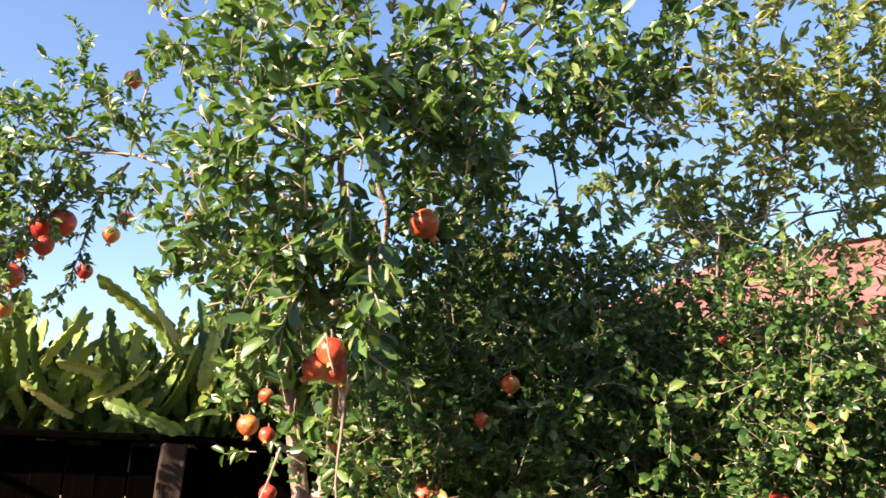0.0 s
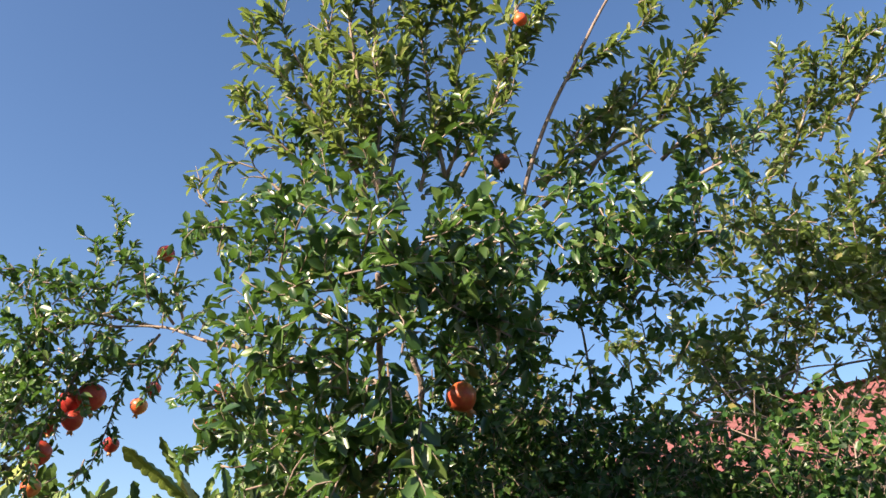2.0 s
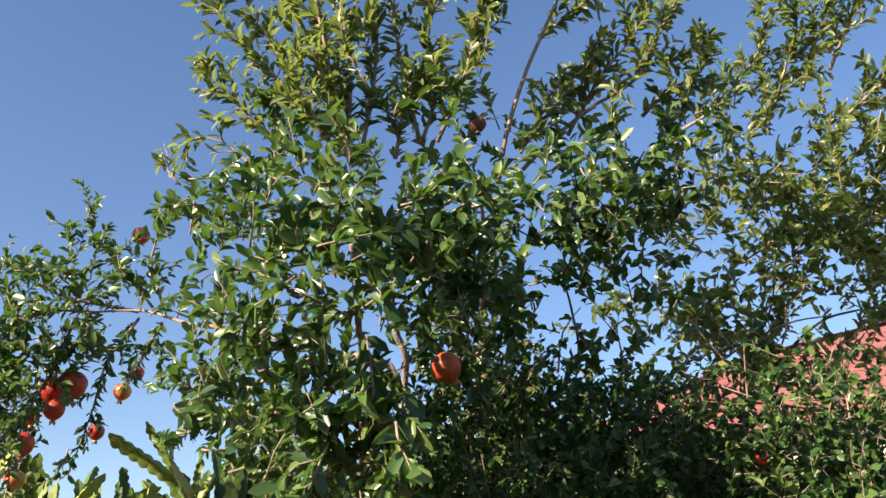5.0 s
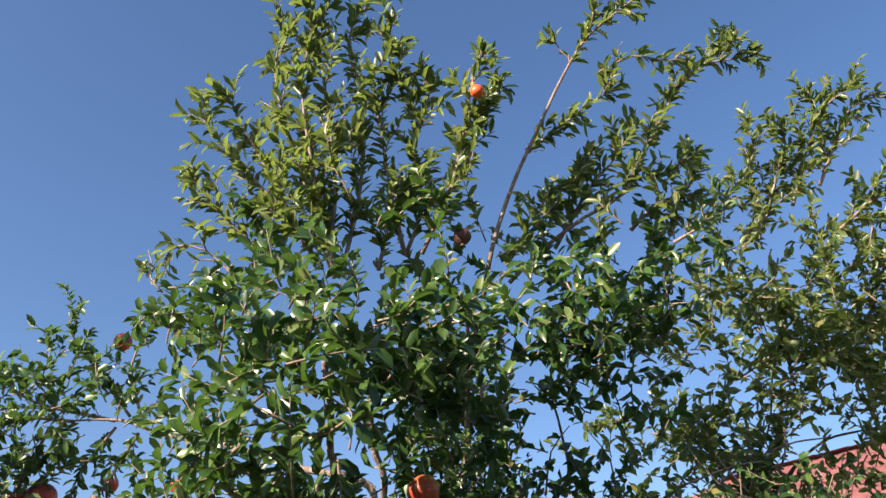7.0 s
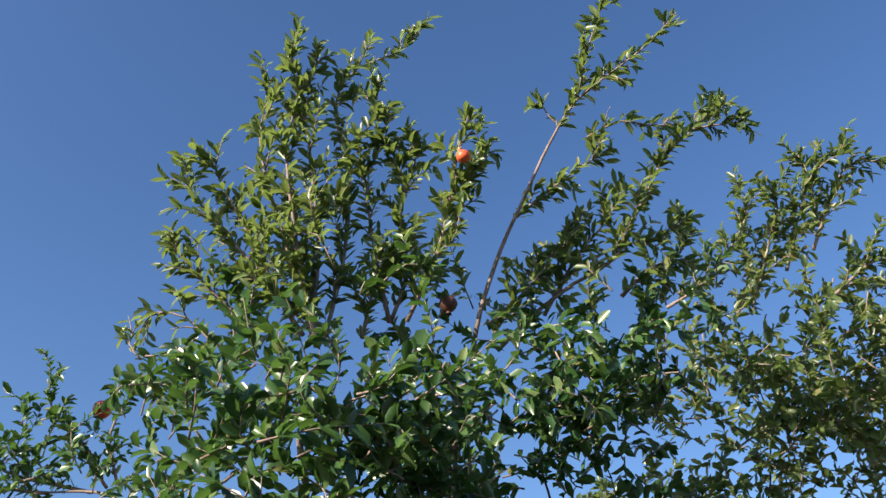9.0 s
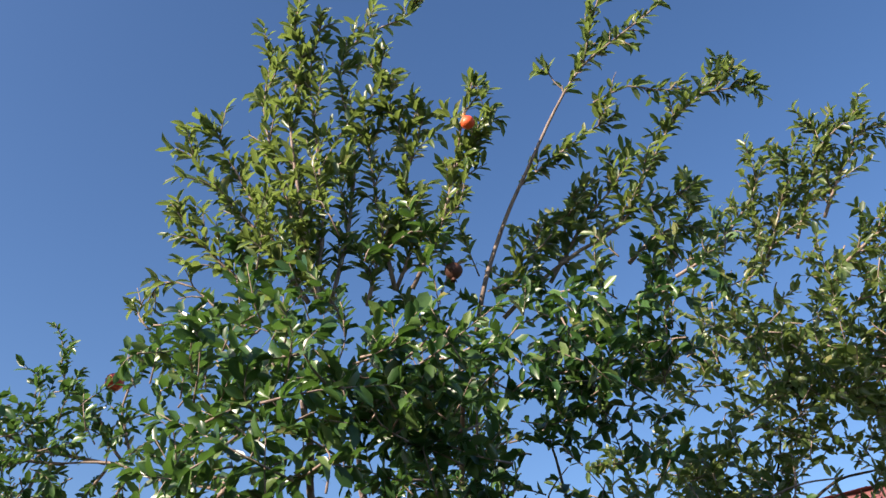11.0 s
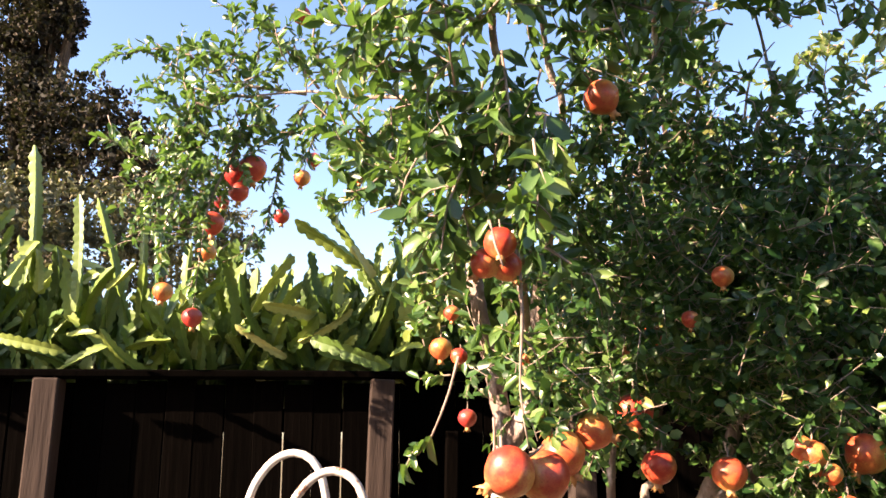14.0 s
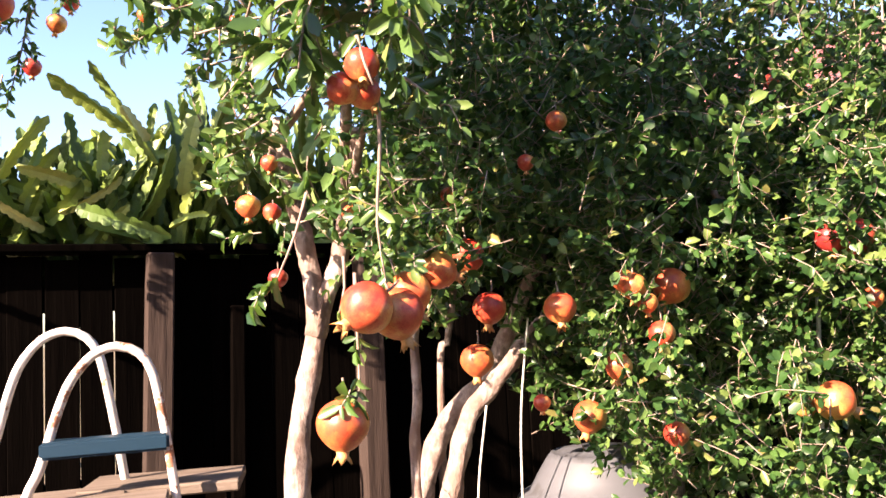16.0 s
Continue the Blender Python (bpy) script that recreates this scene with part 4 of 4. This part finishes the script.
hang(RED, -0.209, 1.555, 1.864, 0.051, 30, 180)
hang(ORANGE, 0.218, 1.860, 1.422, 0.051, 10, 0)
hang(ORANGE, 0.159, 1.860, 1.334, 0.062, 15, 0)
hang(RED, 0.316, 1.860, 1.294, 0.048)
hang(ORANGE, 0.354, 1.947, 1.567, 0.075, 30, 0)
hang(ORANGE, 0.255, 1.860, 1.567, 0.052)
hang(RED, 0.302, 1.860, 1.477, 0.050)
hang(ORANGE, 0.117, 1.860, 1.534, 0.061, 20, 90)
hang(ORANGE, 0.132, 1.860, 1.885, 0.041)
hang(RED, 0.070, 1.860, 1.808, 0.033)
hang(RED, 0.003, 2.083, 1.809, 0.048)
hang(ORANGE, 0.602, 1.837, 1.341, 0.073, 60, 180)
hang(ORANGE, 0.580, 1.902, 1.331, 0.054, 70, 180)
hang(DEEP, 0.683, 1.860, 1.641, 0.071)
hang(DEEP, 0.635, 1.860, 1.640, 0.058)
hang(ORANGE, 0.704, 1.860, 1.524, 0.042)
hang(RED, 0.073, 1.860, 1.363, 0.032)
hang(RED, 0.754, 2.304, 2.072, 0.043)
hang(ORANGE, 0.280, 1.860, 1.535, 0.039)
hang(ORANGE, 0.237, 1.860, 1.579, 0.043)
hang(RED, -0.017, 2.133, 1.810, 0.042)
hang(ORANGE, -0.282, 2.137, 1.766, 0.040)
hang(ORANGE, -0.066, 2.090, 1.788, 0.041)
hang(DEEP, -1.323, 2.680, 2.502, 0.098)
hang(DEEP, -1.396, 2.702, 2.492, 0.092)
hang(DEEP, -1.374, 2.684, 2.422, 0.07)
hang(ORANGE, -1.262, 2.936, 2.541, 0.064, 10, 0)
hang(DEEP, -1.217, 2.934, 2.606, 0.056)
hang(DEEP, -1.343, 2.940, 2.401, 0.060)
hang(DEEP, -1.433, 2.624, 2.301, 0.083)
hang(ORANGE, -1.374, 2.514, 2.172, 0.060, 10, 0)
hang(ORANGE, -1.348, 2.265, 2.003, 0.056, 10, 0)
hang(DEEP, -1.311, 2.360, 1.941, 0.059)
hang(DEEP, -1.501, 2.786, 2.427, 0.055)
hang(ORANGE, -0.777, 2.313, 2.304, 0.038)
hang(RED, -0.770, 2.333, 2.414, 0.039)
hang(DEEP, -1.098, 2.562, 2.977, 0.062, 80, 90)
hang(ORANGE, -0.058, 1.700, 2.196, 0.066, -40, 40, label="orange pomegranate high in the crown")
hang(RED, -0.445, 2.073, 1.873, 0.037)
hang(RED, -0.556, 2.288, 2.270, 0.030)
hang(DRIED, 0.046, 1.685, 2.767, 0.041)
hang(SCARLET, 0.098, 1.530, 3.066, 0.033, 150, 40)

# ---- fence ----
FENCE_AT, FENCE_TURN, FENCE_TOP = Vector((-1.0, 3.17, 0)), 23.0, 1.80
fence = new("fence")
fence.matrix_basis = Matrix.Translation(FENCE_AT) @ Matrix.Rotation(radians(FENCE_TURN), 4, "Z")
tagged(fence, "dark stained wooden board fence with shade in its board colour and narrow gaps between boards", "fence")
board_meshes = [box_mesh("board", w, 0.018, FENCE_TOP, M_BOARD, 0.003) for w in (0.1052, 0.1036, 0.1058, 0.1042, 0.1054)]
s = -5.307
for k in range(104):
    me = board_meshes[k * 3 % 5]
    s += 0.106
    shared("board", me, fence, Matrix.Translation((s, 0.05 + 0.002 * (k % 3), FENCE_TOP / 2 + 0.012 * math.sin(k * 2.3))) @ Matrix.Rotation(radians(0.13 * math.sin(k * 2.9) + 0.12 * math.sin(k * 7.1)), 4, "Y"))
post_me = box_mesh("post", 0.089, 0.089, FENCE_TOP + 0.01, M_POST, 0.006)
for k, (s, tip) in enumerate(((-0.045, 1.6), (-1.20, 0.6), (0.72, 0.0), (2.0, 0.0), (3.5, 0.0), (5.0, 0.0), (-3.4, 0.0))):
    shared("post", post_me, fence, Matrix.Translation((s, -0.006, FENCE_TOP / 2)) @ Matrix.Rotation(radians(tip), 4, "Y"))
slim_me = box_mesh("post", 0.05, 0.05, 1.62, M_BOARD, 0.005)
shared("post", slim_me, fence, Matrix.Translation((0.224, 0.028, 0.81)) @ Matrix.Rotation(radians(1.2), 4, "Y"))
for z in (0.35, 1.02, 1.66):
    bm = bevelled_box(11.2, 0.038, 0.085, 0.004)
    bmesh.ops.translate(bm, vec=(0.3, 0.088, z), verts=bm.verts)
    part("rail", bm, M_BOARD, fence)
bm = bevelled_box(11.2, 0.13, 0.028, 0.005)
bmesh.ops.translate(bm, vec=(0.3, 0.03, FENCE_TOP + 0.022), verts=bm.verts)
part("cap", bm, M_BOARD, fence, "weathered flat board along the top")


# ---- climbing cactus over the fence ----
def blade_mesh(length, width, bend, twist, seed):
    """A jointed three-winged cactus stem with scalloped edges."""
    n = max(10, int(length / 0.0085))
    v, f = [], []
    for i in range(n + 1):
        t = i / n
        taper = min(1.0, 0.45 + t * 6) * min(1.0, (1 - t) * 9 + 0.2)
        scallop = 0.76 + 0.36 * abs(math.sin(t * length / 0.040 * math.pi))
        c = Vector((bend * t * t * length, 0.25 * bend * math.sin(t * 4 + seed) * length * 0.3, length * (t - 0.35 * abs(bend) * t * t)))
        for k in range(3):
            for off, r in ((0, 1.0), (1.05, 0.24)):
                a = 2 * math.pi * k / 3 + off + twist * t
                w = width * 0.44 * r * (taper * (scallop if r == 1.0 else 1.0))
                v.append(c + Vector((math.cos(a) * w, math.sin(a) * w, 0)))
    for i in range(n):
        for k in range(6):
            f.append((i * 6 + k, i * 6 + (k + 1) % 6, (i + 1) * 6 + (k + 1) % 6, (i + 1) * 6 + k))
    f.append(tuple(range(5, -1, -1)))
    f.append(tuple(n * 6 + k for k in range(6)))
    me = bpy.data.meshes.new("blade")
    me.from_pydata([tuple(q) for q in v], [], f)
    me.materials.append(M_CACTUS)
    return me


cactus = new("climbing_cactus")
cactus.matrix_basis = fence.matrix_basis.copy()
tagged(cactus, "sprawling climbing cactus with scalloped green stems heaped over the fence", "cactus")
BLADES = [blade_mesh(L, w, b, tw, k) for k, (L, w, b, tw) in enumerate(((0.28, 0.062, 0.12, 0.5), (0.36, 0.056, 0.22, -0.7), (0.24, 0.066, -0.12, 0.9), (0.40, 0.054, 0.32, 0.5), (0.30, 0.062, -0.25, -0.5), (0.22, 0.060, 0.15, 1.0), (0.50, 0.056, 0.08, 0.4), (0.30, 0.062, 0.12, 0.3), (0.26, 0.042, 1.1, 0.3)))]
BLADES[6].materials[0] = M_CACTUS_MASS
crng = random.Random(11)


def blade(s, d, z, tilt, turn, kind, scale=1.0):
    m = Matrix.Translation((s, d, z)) @ Matrix.Rotation(radians(turn), 4, "Z") @ Matrix.Rotation(radians(tilt), 4, "X") @ Matrix.Rotation(crng.uniform(0, 6.28), 4, "Z") @ Matrix.Scale(scale, 4)
    return shared("blade", BLADES[kind], cactus, m)


def heap(n, rnd):
    """Places of stems heaped along the top of the fence: upright, leaning and drooping ones."""
    for k in range(n):
        s = rnd.uniform(-3.6, 1.5)
        rise = 0.15 + 0.10 * math.sin(s * 3.1 + 1) + 0.06 * math.sin(s * 7.3)
        if rnd.random() < 0.93:
            z = 1.78 + rnd.random() ** 1.3 * (0.24 + rise)
            yield s, rnd.uniform(-0.12, 0.38) + 0.22 - 0.8 * (z - 1.78), z, rnd.gauss(13, 35), rnd.uniform(-100, 100), rnd.uniform(0.55, 1.05)
        else:
            yield s, rnd.uniform(-0.20, 0.02), rnd.uniform(1.88, 2.12), rnd.uniform(40, 92), rnd.uniform(-85, 85), rnd.uniform(0.5, 0.85)


for s, d, z, tilt_by, turn, scale in heap(292, crng):
    blade(s, d, z, tilt_by, turn, crng.randrange(6), scale)
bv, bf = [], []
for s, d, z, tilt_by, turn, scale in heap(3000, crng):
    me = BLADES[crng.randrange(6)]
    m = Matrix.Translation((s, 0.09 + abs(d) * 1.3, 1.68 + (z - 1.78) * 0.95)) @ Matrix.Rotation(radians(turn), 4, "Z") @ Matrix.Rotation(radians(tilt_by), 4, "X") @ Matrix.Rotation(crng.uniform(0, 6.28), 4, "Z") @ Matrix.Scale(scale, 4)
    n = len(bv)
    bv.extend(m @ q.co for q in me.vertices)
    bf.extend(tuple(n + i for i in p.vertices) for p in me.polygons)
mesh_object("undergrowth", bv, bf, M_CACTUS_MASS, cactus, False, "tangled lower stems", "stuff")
# the stems that stand out against the sky and one that hangs forward
def stem(a, b, kind, length):
    """One stem from its foot a to its tip b, in the fence's own directions."""
    a, b = Vector(a), Vector(b)
    turn = (b - a).to_track_quat("Z", "Y").to_matrix().to_4x4()
    return shared("blade", BLADES[kind], cactus, Matrix.Translation(a) @ turn @ Matrix.Scale((b - a).length / length, 4))


stem((-1.29, 0, 2.15), (-1.315, 0, 2.65), 6, 0.48)
stem((-1.12, -0.03, 2.04), (-1.12, 0, 2.48), 6, 0.48)
stem((-0.97, -0.02, 2.10), (-1.07, 0, 2.46), 6, 0.48)
stem((-0.93, 0.1, 2.15), (-0.94, 0.1, 2.50), 6, 0.48)
stem((-0.02, 0, 2.12), (-0.235, 0, 2.45), 6, 0.48)
stem((-0.10, 0.1, 2.25), (-0.365, 0.1, 2.43), 7, 0.29)
stem((-0.28, -0.13, 1.935), (-0.015, -0.24, 1.84), 7, 0.29)
stem((-1.33, -0.14, 1.93), (-1.11, -0.16, 1.89), 7, 0.29)
stem((-1.26, 0.0, 2.26), (-1.04, 0.0, 2.27), 8, 0.25)


# ---- step ladder ----
ladder = new("step_ladder")
ladder.matrix_basis = Matrix.Translation((-0.985, 2.65, 0)) @ Matrix.Rotation(radians(16), 4, "Z")
tagged(ladder, "old white tubular step ladder with chipped paint and blue treads", "ladder")


def loop_rail(name, x, y, top, lean, mat, label=""):
    """One bent tube: up one side, over in an arch and down the other, flaring towards the feet."""
    side = [(-0.55, -1.50), (-0.26, -0.50), (-0.19, -0.31), (-0.148, -0.165), (-0.115, -0.085), (-0.062, -0.022), (0, 0)]
    side += [(0.056, -0.020), (0.089, -0.070), (0.106, -0.140), (0.128, -0.27), (0.150, -0.42), (0.30, -1.50)]
    line = [Vector((x + a, y - lean * max(0, -b - 0.1) / 1.5, max(0.0, top + b))) for a, b in side]
    v, f = [], []
    tube(v, f, smooth_line(line, 0.02), 0.0130, 0.0130, 10)
    return mesh_object(name, v, f, mat, ladder, True, label)


loop_rail("front_frame", 0.004, 0.0, 1.50, 0.16, M_RUST, "chipped white arched tube")
loop_rail("rear_frame", -0.147, 0.17, 1.55, -0.25, M_WHITE, "white arched tube")
for z, left, right in ((1.235, -0.180, 0.124), (0.93, -0.29, 0.170), (0.62, -0.40, 0.22), (0.31, -0.49, 0.26)):
    bm = bevelled_box(right - left + 0.02, 0.085, 0.046, 0.008, 2)
    bmesh.ops.translate(bm, vec=(0.004 + (left + right) / 2, 0.012 - 0.16 * (1.4 - z) / 1.5, z), verts=bm.verts)
    part("tread", bm, M_BLUE, ladder, "dull blue plastic tread")

# ---- plank bench ----
bench = new("plank_bench")
bench.matrix_basis = Matrix.Translation((-1.035, 2.76, 0)) @ Matrix.Rotation(radians(14), 4, "Z")
tagged(bench, "rough bench of sun-bleached planks beside the fence", "bench")
for k, (x, y, w, turn) in enumerate(((-0.22, -0.05, 0.52, 3), (0.14, 0.06, 0.44, -6), (-0.14, -0.24, 0.6, 1))):
    bm = bevelled_box(w, 0.27 if k == 1 else 0.165, 0.032, 0.005)
    bmesh.ops.rotate(bm, cent=(0, 0, 0), matrix=Matrix.Rotation(radians(turn), 3, "Z"), verts=bm.verts)
    bmesh.ops.translate(bm, vec=(x, y, 1.085 + 0.004 * k), verts=bm.verts)
    part("plank", bm, M_PLANK, bench)
for x in (-0.42, 0.28):
    for y in (-0.27, 0.05):
        bm = bevelled_box(0.06, 0.06, 1.07, 0.004)
        bmesh.ops.translate(bm, vec=(x, y, 0.535), verts=bm.verts)
        part("leg", bm, M_POST, bench)

# ---- dustbin ----
bin_ob = new("dustbin")
bin_ob.matrix_basis = Matrix.Translation((0.365, 2.78, 0)) @ Matrix.Diagonal((0.86, 0.86, 0.998, 1))
tagged(bin_ob, "grey plastic dustbin with a domed lid under the branches", "dustbin")


def revolve(name, profile, mat, parent, sides=32, label=""):
    v, f = [], []
    for r, z in profile:
        for k in range(sides):
            a = 2 * math.pi * k / sides
            v.append((r * math.cos(a), r * math.sin(a), z))
    for i in range(len(profile) - 1):
        for k in range(sides):
            f.append((i * sides + k, i * sides + (k + 1) % sides, (i + 1) * sides + (k + 1) % sides, (i + 1) * sides + k))
    return mesh_object(name, v, f, mat, parent, True, label)


revolve("body", [(0.0, 0.0), (0.20, 0.0), (0.205, 0.03), (0.255, 0.95), (0.27, 0.96), (0.27, 0.99), (0.25, 0.99)], M_GREY, bin_ob)
revolve("lid", [(0.285, 0.965), (0.288, 1.0), (0.272, 1.012), (0.245, 1.02), (0.215, 1.065), (0.18, 1.112), (0.165, 1.128), (0.155, 1.124), (0.13, 1.134), (0.0, 1.146)], M_GREY, bin_ob, label="domed grey lid")

# ---- stake and cords ----
stake = new("plastic_stake")
stake.location = (0.672, 2.06, 0)
tagged(stake, "thin white plastic pipe standing in the thicket", "stake")
v, f = [], []
tube(v, f, smooth_line([(0, 0, -0.05), (0, 0.01, 0.9), (0.027, -0.03, 1.79)], 0.1), 0.0045, 0.0045, 10)
mesh_object("pipe", v, f, M_CORD, stake)
for x, y, top, low in ((0.125, 2.53, 1.52, 0.02), (0.0, 2.5, 1.30, 0.02)):
    cord = new("garden_cord")
    cord.location = (x, y, 0)
    tagged(cord, "thin pale cord hanging from a branch to the ground", "cord", "garden cords")
    v, f = [], []
    tube(v, f, smooth_line([(0.02, 0, top), (-0.015, 0.01, top * 0.8), (-0.02, 0, top * 0.5), (0, 0, low)], 0.05), 0.0028, 0.0028, 6)
    mesh_object("strand", v, f, M_CORD, cord)

# ---- neighbouring house ----
house = new("house")
house.matrix_basis = Matrix.Translation((3.50, 11.3, 0)) @ Matrix.Rotation(radians(-42), 4, "Z")
tagged(house, "single-storey house with a sunlit red tile roof", "house")
RIDGE, EAVE, RUN, LONG = 4.78, 3.33, 2.9, 8.0
bm = bevelled_box(LONG - 0.5, 2 * RUN - 0.9, EAVE, 0.01)
bmesh.ops.translate(bm, vec=(LONG / 2, 0, EAVE / 2), verts=bm.verts)
part("wall", bm, M_STUCCO, house, "pale stucco wall")
slope, fall = math.hypot(RUN, RIDGE - EAVE), math.atan2(RIDGE - EAVE, RUN)
for side in (-1, 1):
    bm = bevelled_box(LONG, slope, 0.06, 0.005)
    bmesh.ops.translate(bm, vec=(LONG / 2, side * slope / 2, -0.05), verts=bm.verts)
    bmesh.ops.rotate(bm, cent=(0, 0, 0), matrix=Matrix.Rotation(-side * fall, 3, "X"), verts=bm.verts)
    bmesh.ops.translate(bm, vec=(0, 0, RIDGE), verts=bm.verts)
    slab = part("roof", bm, M_TILE, house, "red clay roof slope")
    if side == -1:
        front_roof = slab
hip = [Vector(q) for q in ((0.02, 0, RIDGE - 0.02), (-2.0, -RUN, EAVE - 0.02), (-2.0, RUN, EAVE - 0.02), (0.02, -RUN, EAVE - 0.02), (0.02, RUN, EAVE - 0.02))]
hip += [q - Vector((0, 0, 0.08)) for q in hip]
mesh_object("roof", hip, [(0, 1, 3), (0, 2, 1), (0, 4, 2), (5, 8, 6), (5, 6, 7), (5, 7, 9), (1, 2, 7, 6), (3, 1, 6, 8), (2, 4, 9, 7), (0, 3, 8, 5), (4, 0, 5, 9)], M_TILE, house, False, "hipped end of the red roof")
tile = bpy.data.meshes.new("roof_tile")
tv = [(0.13 * math.cos(a) * (1 - 0.12 * e), -0.46 * (1 - e), 0.010 * math.sin(a) + 0.005 * (1 - e)) for e in (0, 1) for a in [math.pi * k / 6 for k in range(7)]]
tile.from_pydata(tv, [], [(k, k + 1, k + 8, k + 7) for k in range(6)])
tile.materials.append(M_TILE)
tilt = Matrix.Translation((0, 0, RIDGE)) @ Matrix.Rotation(fall, 4, "X")
for i in range(30):
    for j in range(8):
        shared("roof_tile", tile, front_roof, tilt @ Matrix.Translation((0.14 + 0.265 * i, -0.40 * j, -0.02)))
for i in range(19):
    shared("ridge_tile", tile, house, Matrix.Translation((0.05 + 0.42 * i, 0, RIDGE)) @ Matrix.Rotation(radians(90), 4, "Z"))


# ---- trees beyond the fence ----
def far_tree(label, at, lobes, mat, size, trunk_r, density, boughs):
    top = new("tree")
    top.location = at
    tagged(top, label, "tree")
    at = Vector(at)
    v, f = [], []
    tube(v, f, smooth_line([(0, 0, -0.1), (0.1, 0, boughs[0] * 0.4), (0.05, 0.1, boughs[0])], 0.4), trunk_r, trunk_r * 0.6, 9, 0.3)
    mesh_object("trunk", v, f, M_OAKBARK, top)
    rows = []
    v, f = [], []
    for x, y, z, r in lobes:
        c = Vector((x, y, z))
        start = Vector((0.05, 0.1, boughs[0]))
        tube(v, f, smooth_line([start, start.lerp(c - at, 0.6) + Vector((0, 0, 0.2)), c - at], 0.3), trunk_r * 0.3, 0.012, 6, 0.3)
        n = int(density * math.pi * r * r / (size * size * 0.32))
        q = unit(rng.normal(size=(n, 3))) * rng.uniform(0.15, 1.0, (n, 1)) ** 0.4 * r
        clump = q + 0.30 * r * np.sin(q * 6 / r + 3 * z + x)
        axis = unit(rng.normal(size=(n, 3)) + q / r * 0.8)
        facing = unit(rng.normal(0, 0.6, (n, 3)) + np.array([0, 0, 0.6]))
        length = size * rng.uniform(0.6, 1.3, (n, 1))
        rows.append(np.hstack([clump + np.array([x, y, z]), axis, facing, length, length * 0.55]))
    mesh_object("bough_mass", v, f, M_OAKBARK, top)
    leaf_mesh("crown", rows, mat, top, at, "clumped small leaves with gaps")


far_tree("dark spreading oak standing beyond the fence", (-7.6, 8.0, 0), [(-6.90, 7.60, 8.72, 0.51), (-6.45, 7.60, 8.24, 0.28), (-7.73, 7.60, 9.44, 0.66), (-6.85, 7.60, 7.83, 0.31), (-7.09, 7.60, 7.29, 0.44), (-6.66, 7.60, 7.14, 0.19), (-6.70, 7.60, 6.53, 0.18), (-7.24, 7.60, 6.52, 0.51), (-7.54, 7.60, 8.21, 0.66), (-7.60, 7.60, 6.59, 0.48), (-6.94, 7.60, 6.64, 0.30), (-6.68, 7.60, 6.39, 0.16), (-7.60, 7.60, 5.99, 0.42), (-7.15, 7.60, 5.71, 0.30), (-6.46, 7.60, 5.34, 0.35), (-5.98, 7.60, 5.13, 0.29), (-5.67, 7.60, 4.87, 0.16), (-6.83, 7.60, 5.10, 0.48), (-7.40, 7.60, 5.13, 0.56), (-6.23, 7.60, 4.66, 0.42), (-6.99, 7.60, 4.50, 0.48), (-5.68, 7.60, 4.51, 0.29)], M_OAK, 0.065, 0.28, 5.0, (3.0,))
far_tree("pale dusty shrub beyond the fence", (-7.6, 11.5, 0), [(-8.38, 11.84, 6.17, 0.62), (-8.03, 12.21, 5.82, 0.47), (-8.16, 10.98, 5.41, 0.58), (-7.16, 11.77, 5.11, 0.48), (-8.15, 11.19, 4.79, 0.68), (-7.58, 11.63, 4.64, 0.68), (-7.06, 12.01, 4.47, 0.58)], M_SHRUB, 0.09, 0.10, 2.6, (2.0,))
far_tree("dry brownish bush beyond the fence", (-5.2, 7.4, 0), [(-4.91, 6.27, 3.54, 0.36), (-5.31, 5.94, 3.48, 0.42), (-5.63, 5.64, 3.44, 0.44), (-4.65, 6.51, 3.41, 0.28), (-5.06, 6.27, 3.11, 0.44), (-5.47, 5.91, 3.03, 0.50), (-5.88, 5.44, 3.22, 0.55), (-4.68, 6.58, 3.07, 0.33)], M_SHRUB, 0.06, 0.08, 2.6, (1.6,))


# ---- unseen house wall at the back of the garden, added to dim the fence ----
wall = new("wall_south")
wall.location = (0.5, -2.6, 0)
tagged(wall, "unseen plain stucco house wall added to close the garden and dim the fence", "wall", kind="structure")
bm = bevelled_box(11.0, 0.2, 2.9, 0.01)
bmesh.ops.translate(bm, vec=(0, 0, 1.45), verts=bm.verts)
part("wall_face", bm, M_STUCCO, wall)
bm = bevelled_box(11.6, 1.5, 0.12, 0.01)
bmesh.ops.translate(bm, vec=(0, -0.2, 2.96), verts=bm.verts)
part("eave", bm, M_POST, wall)
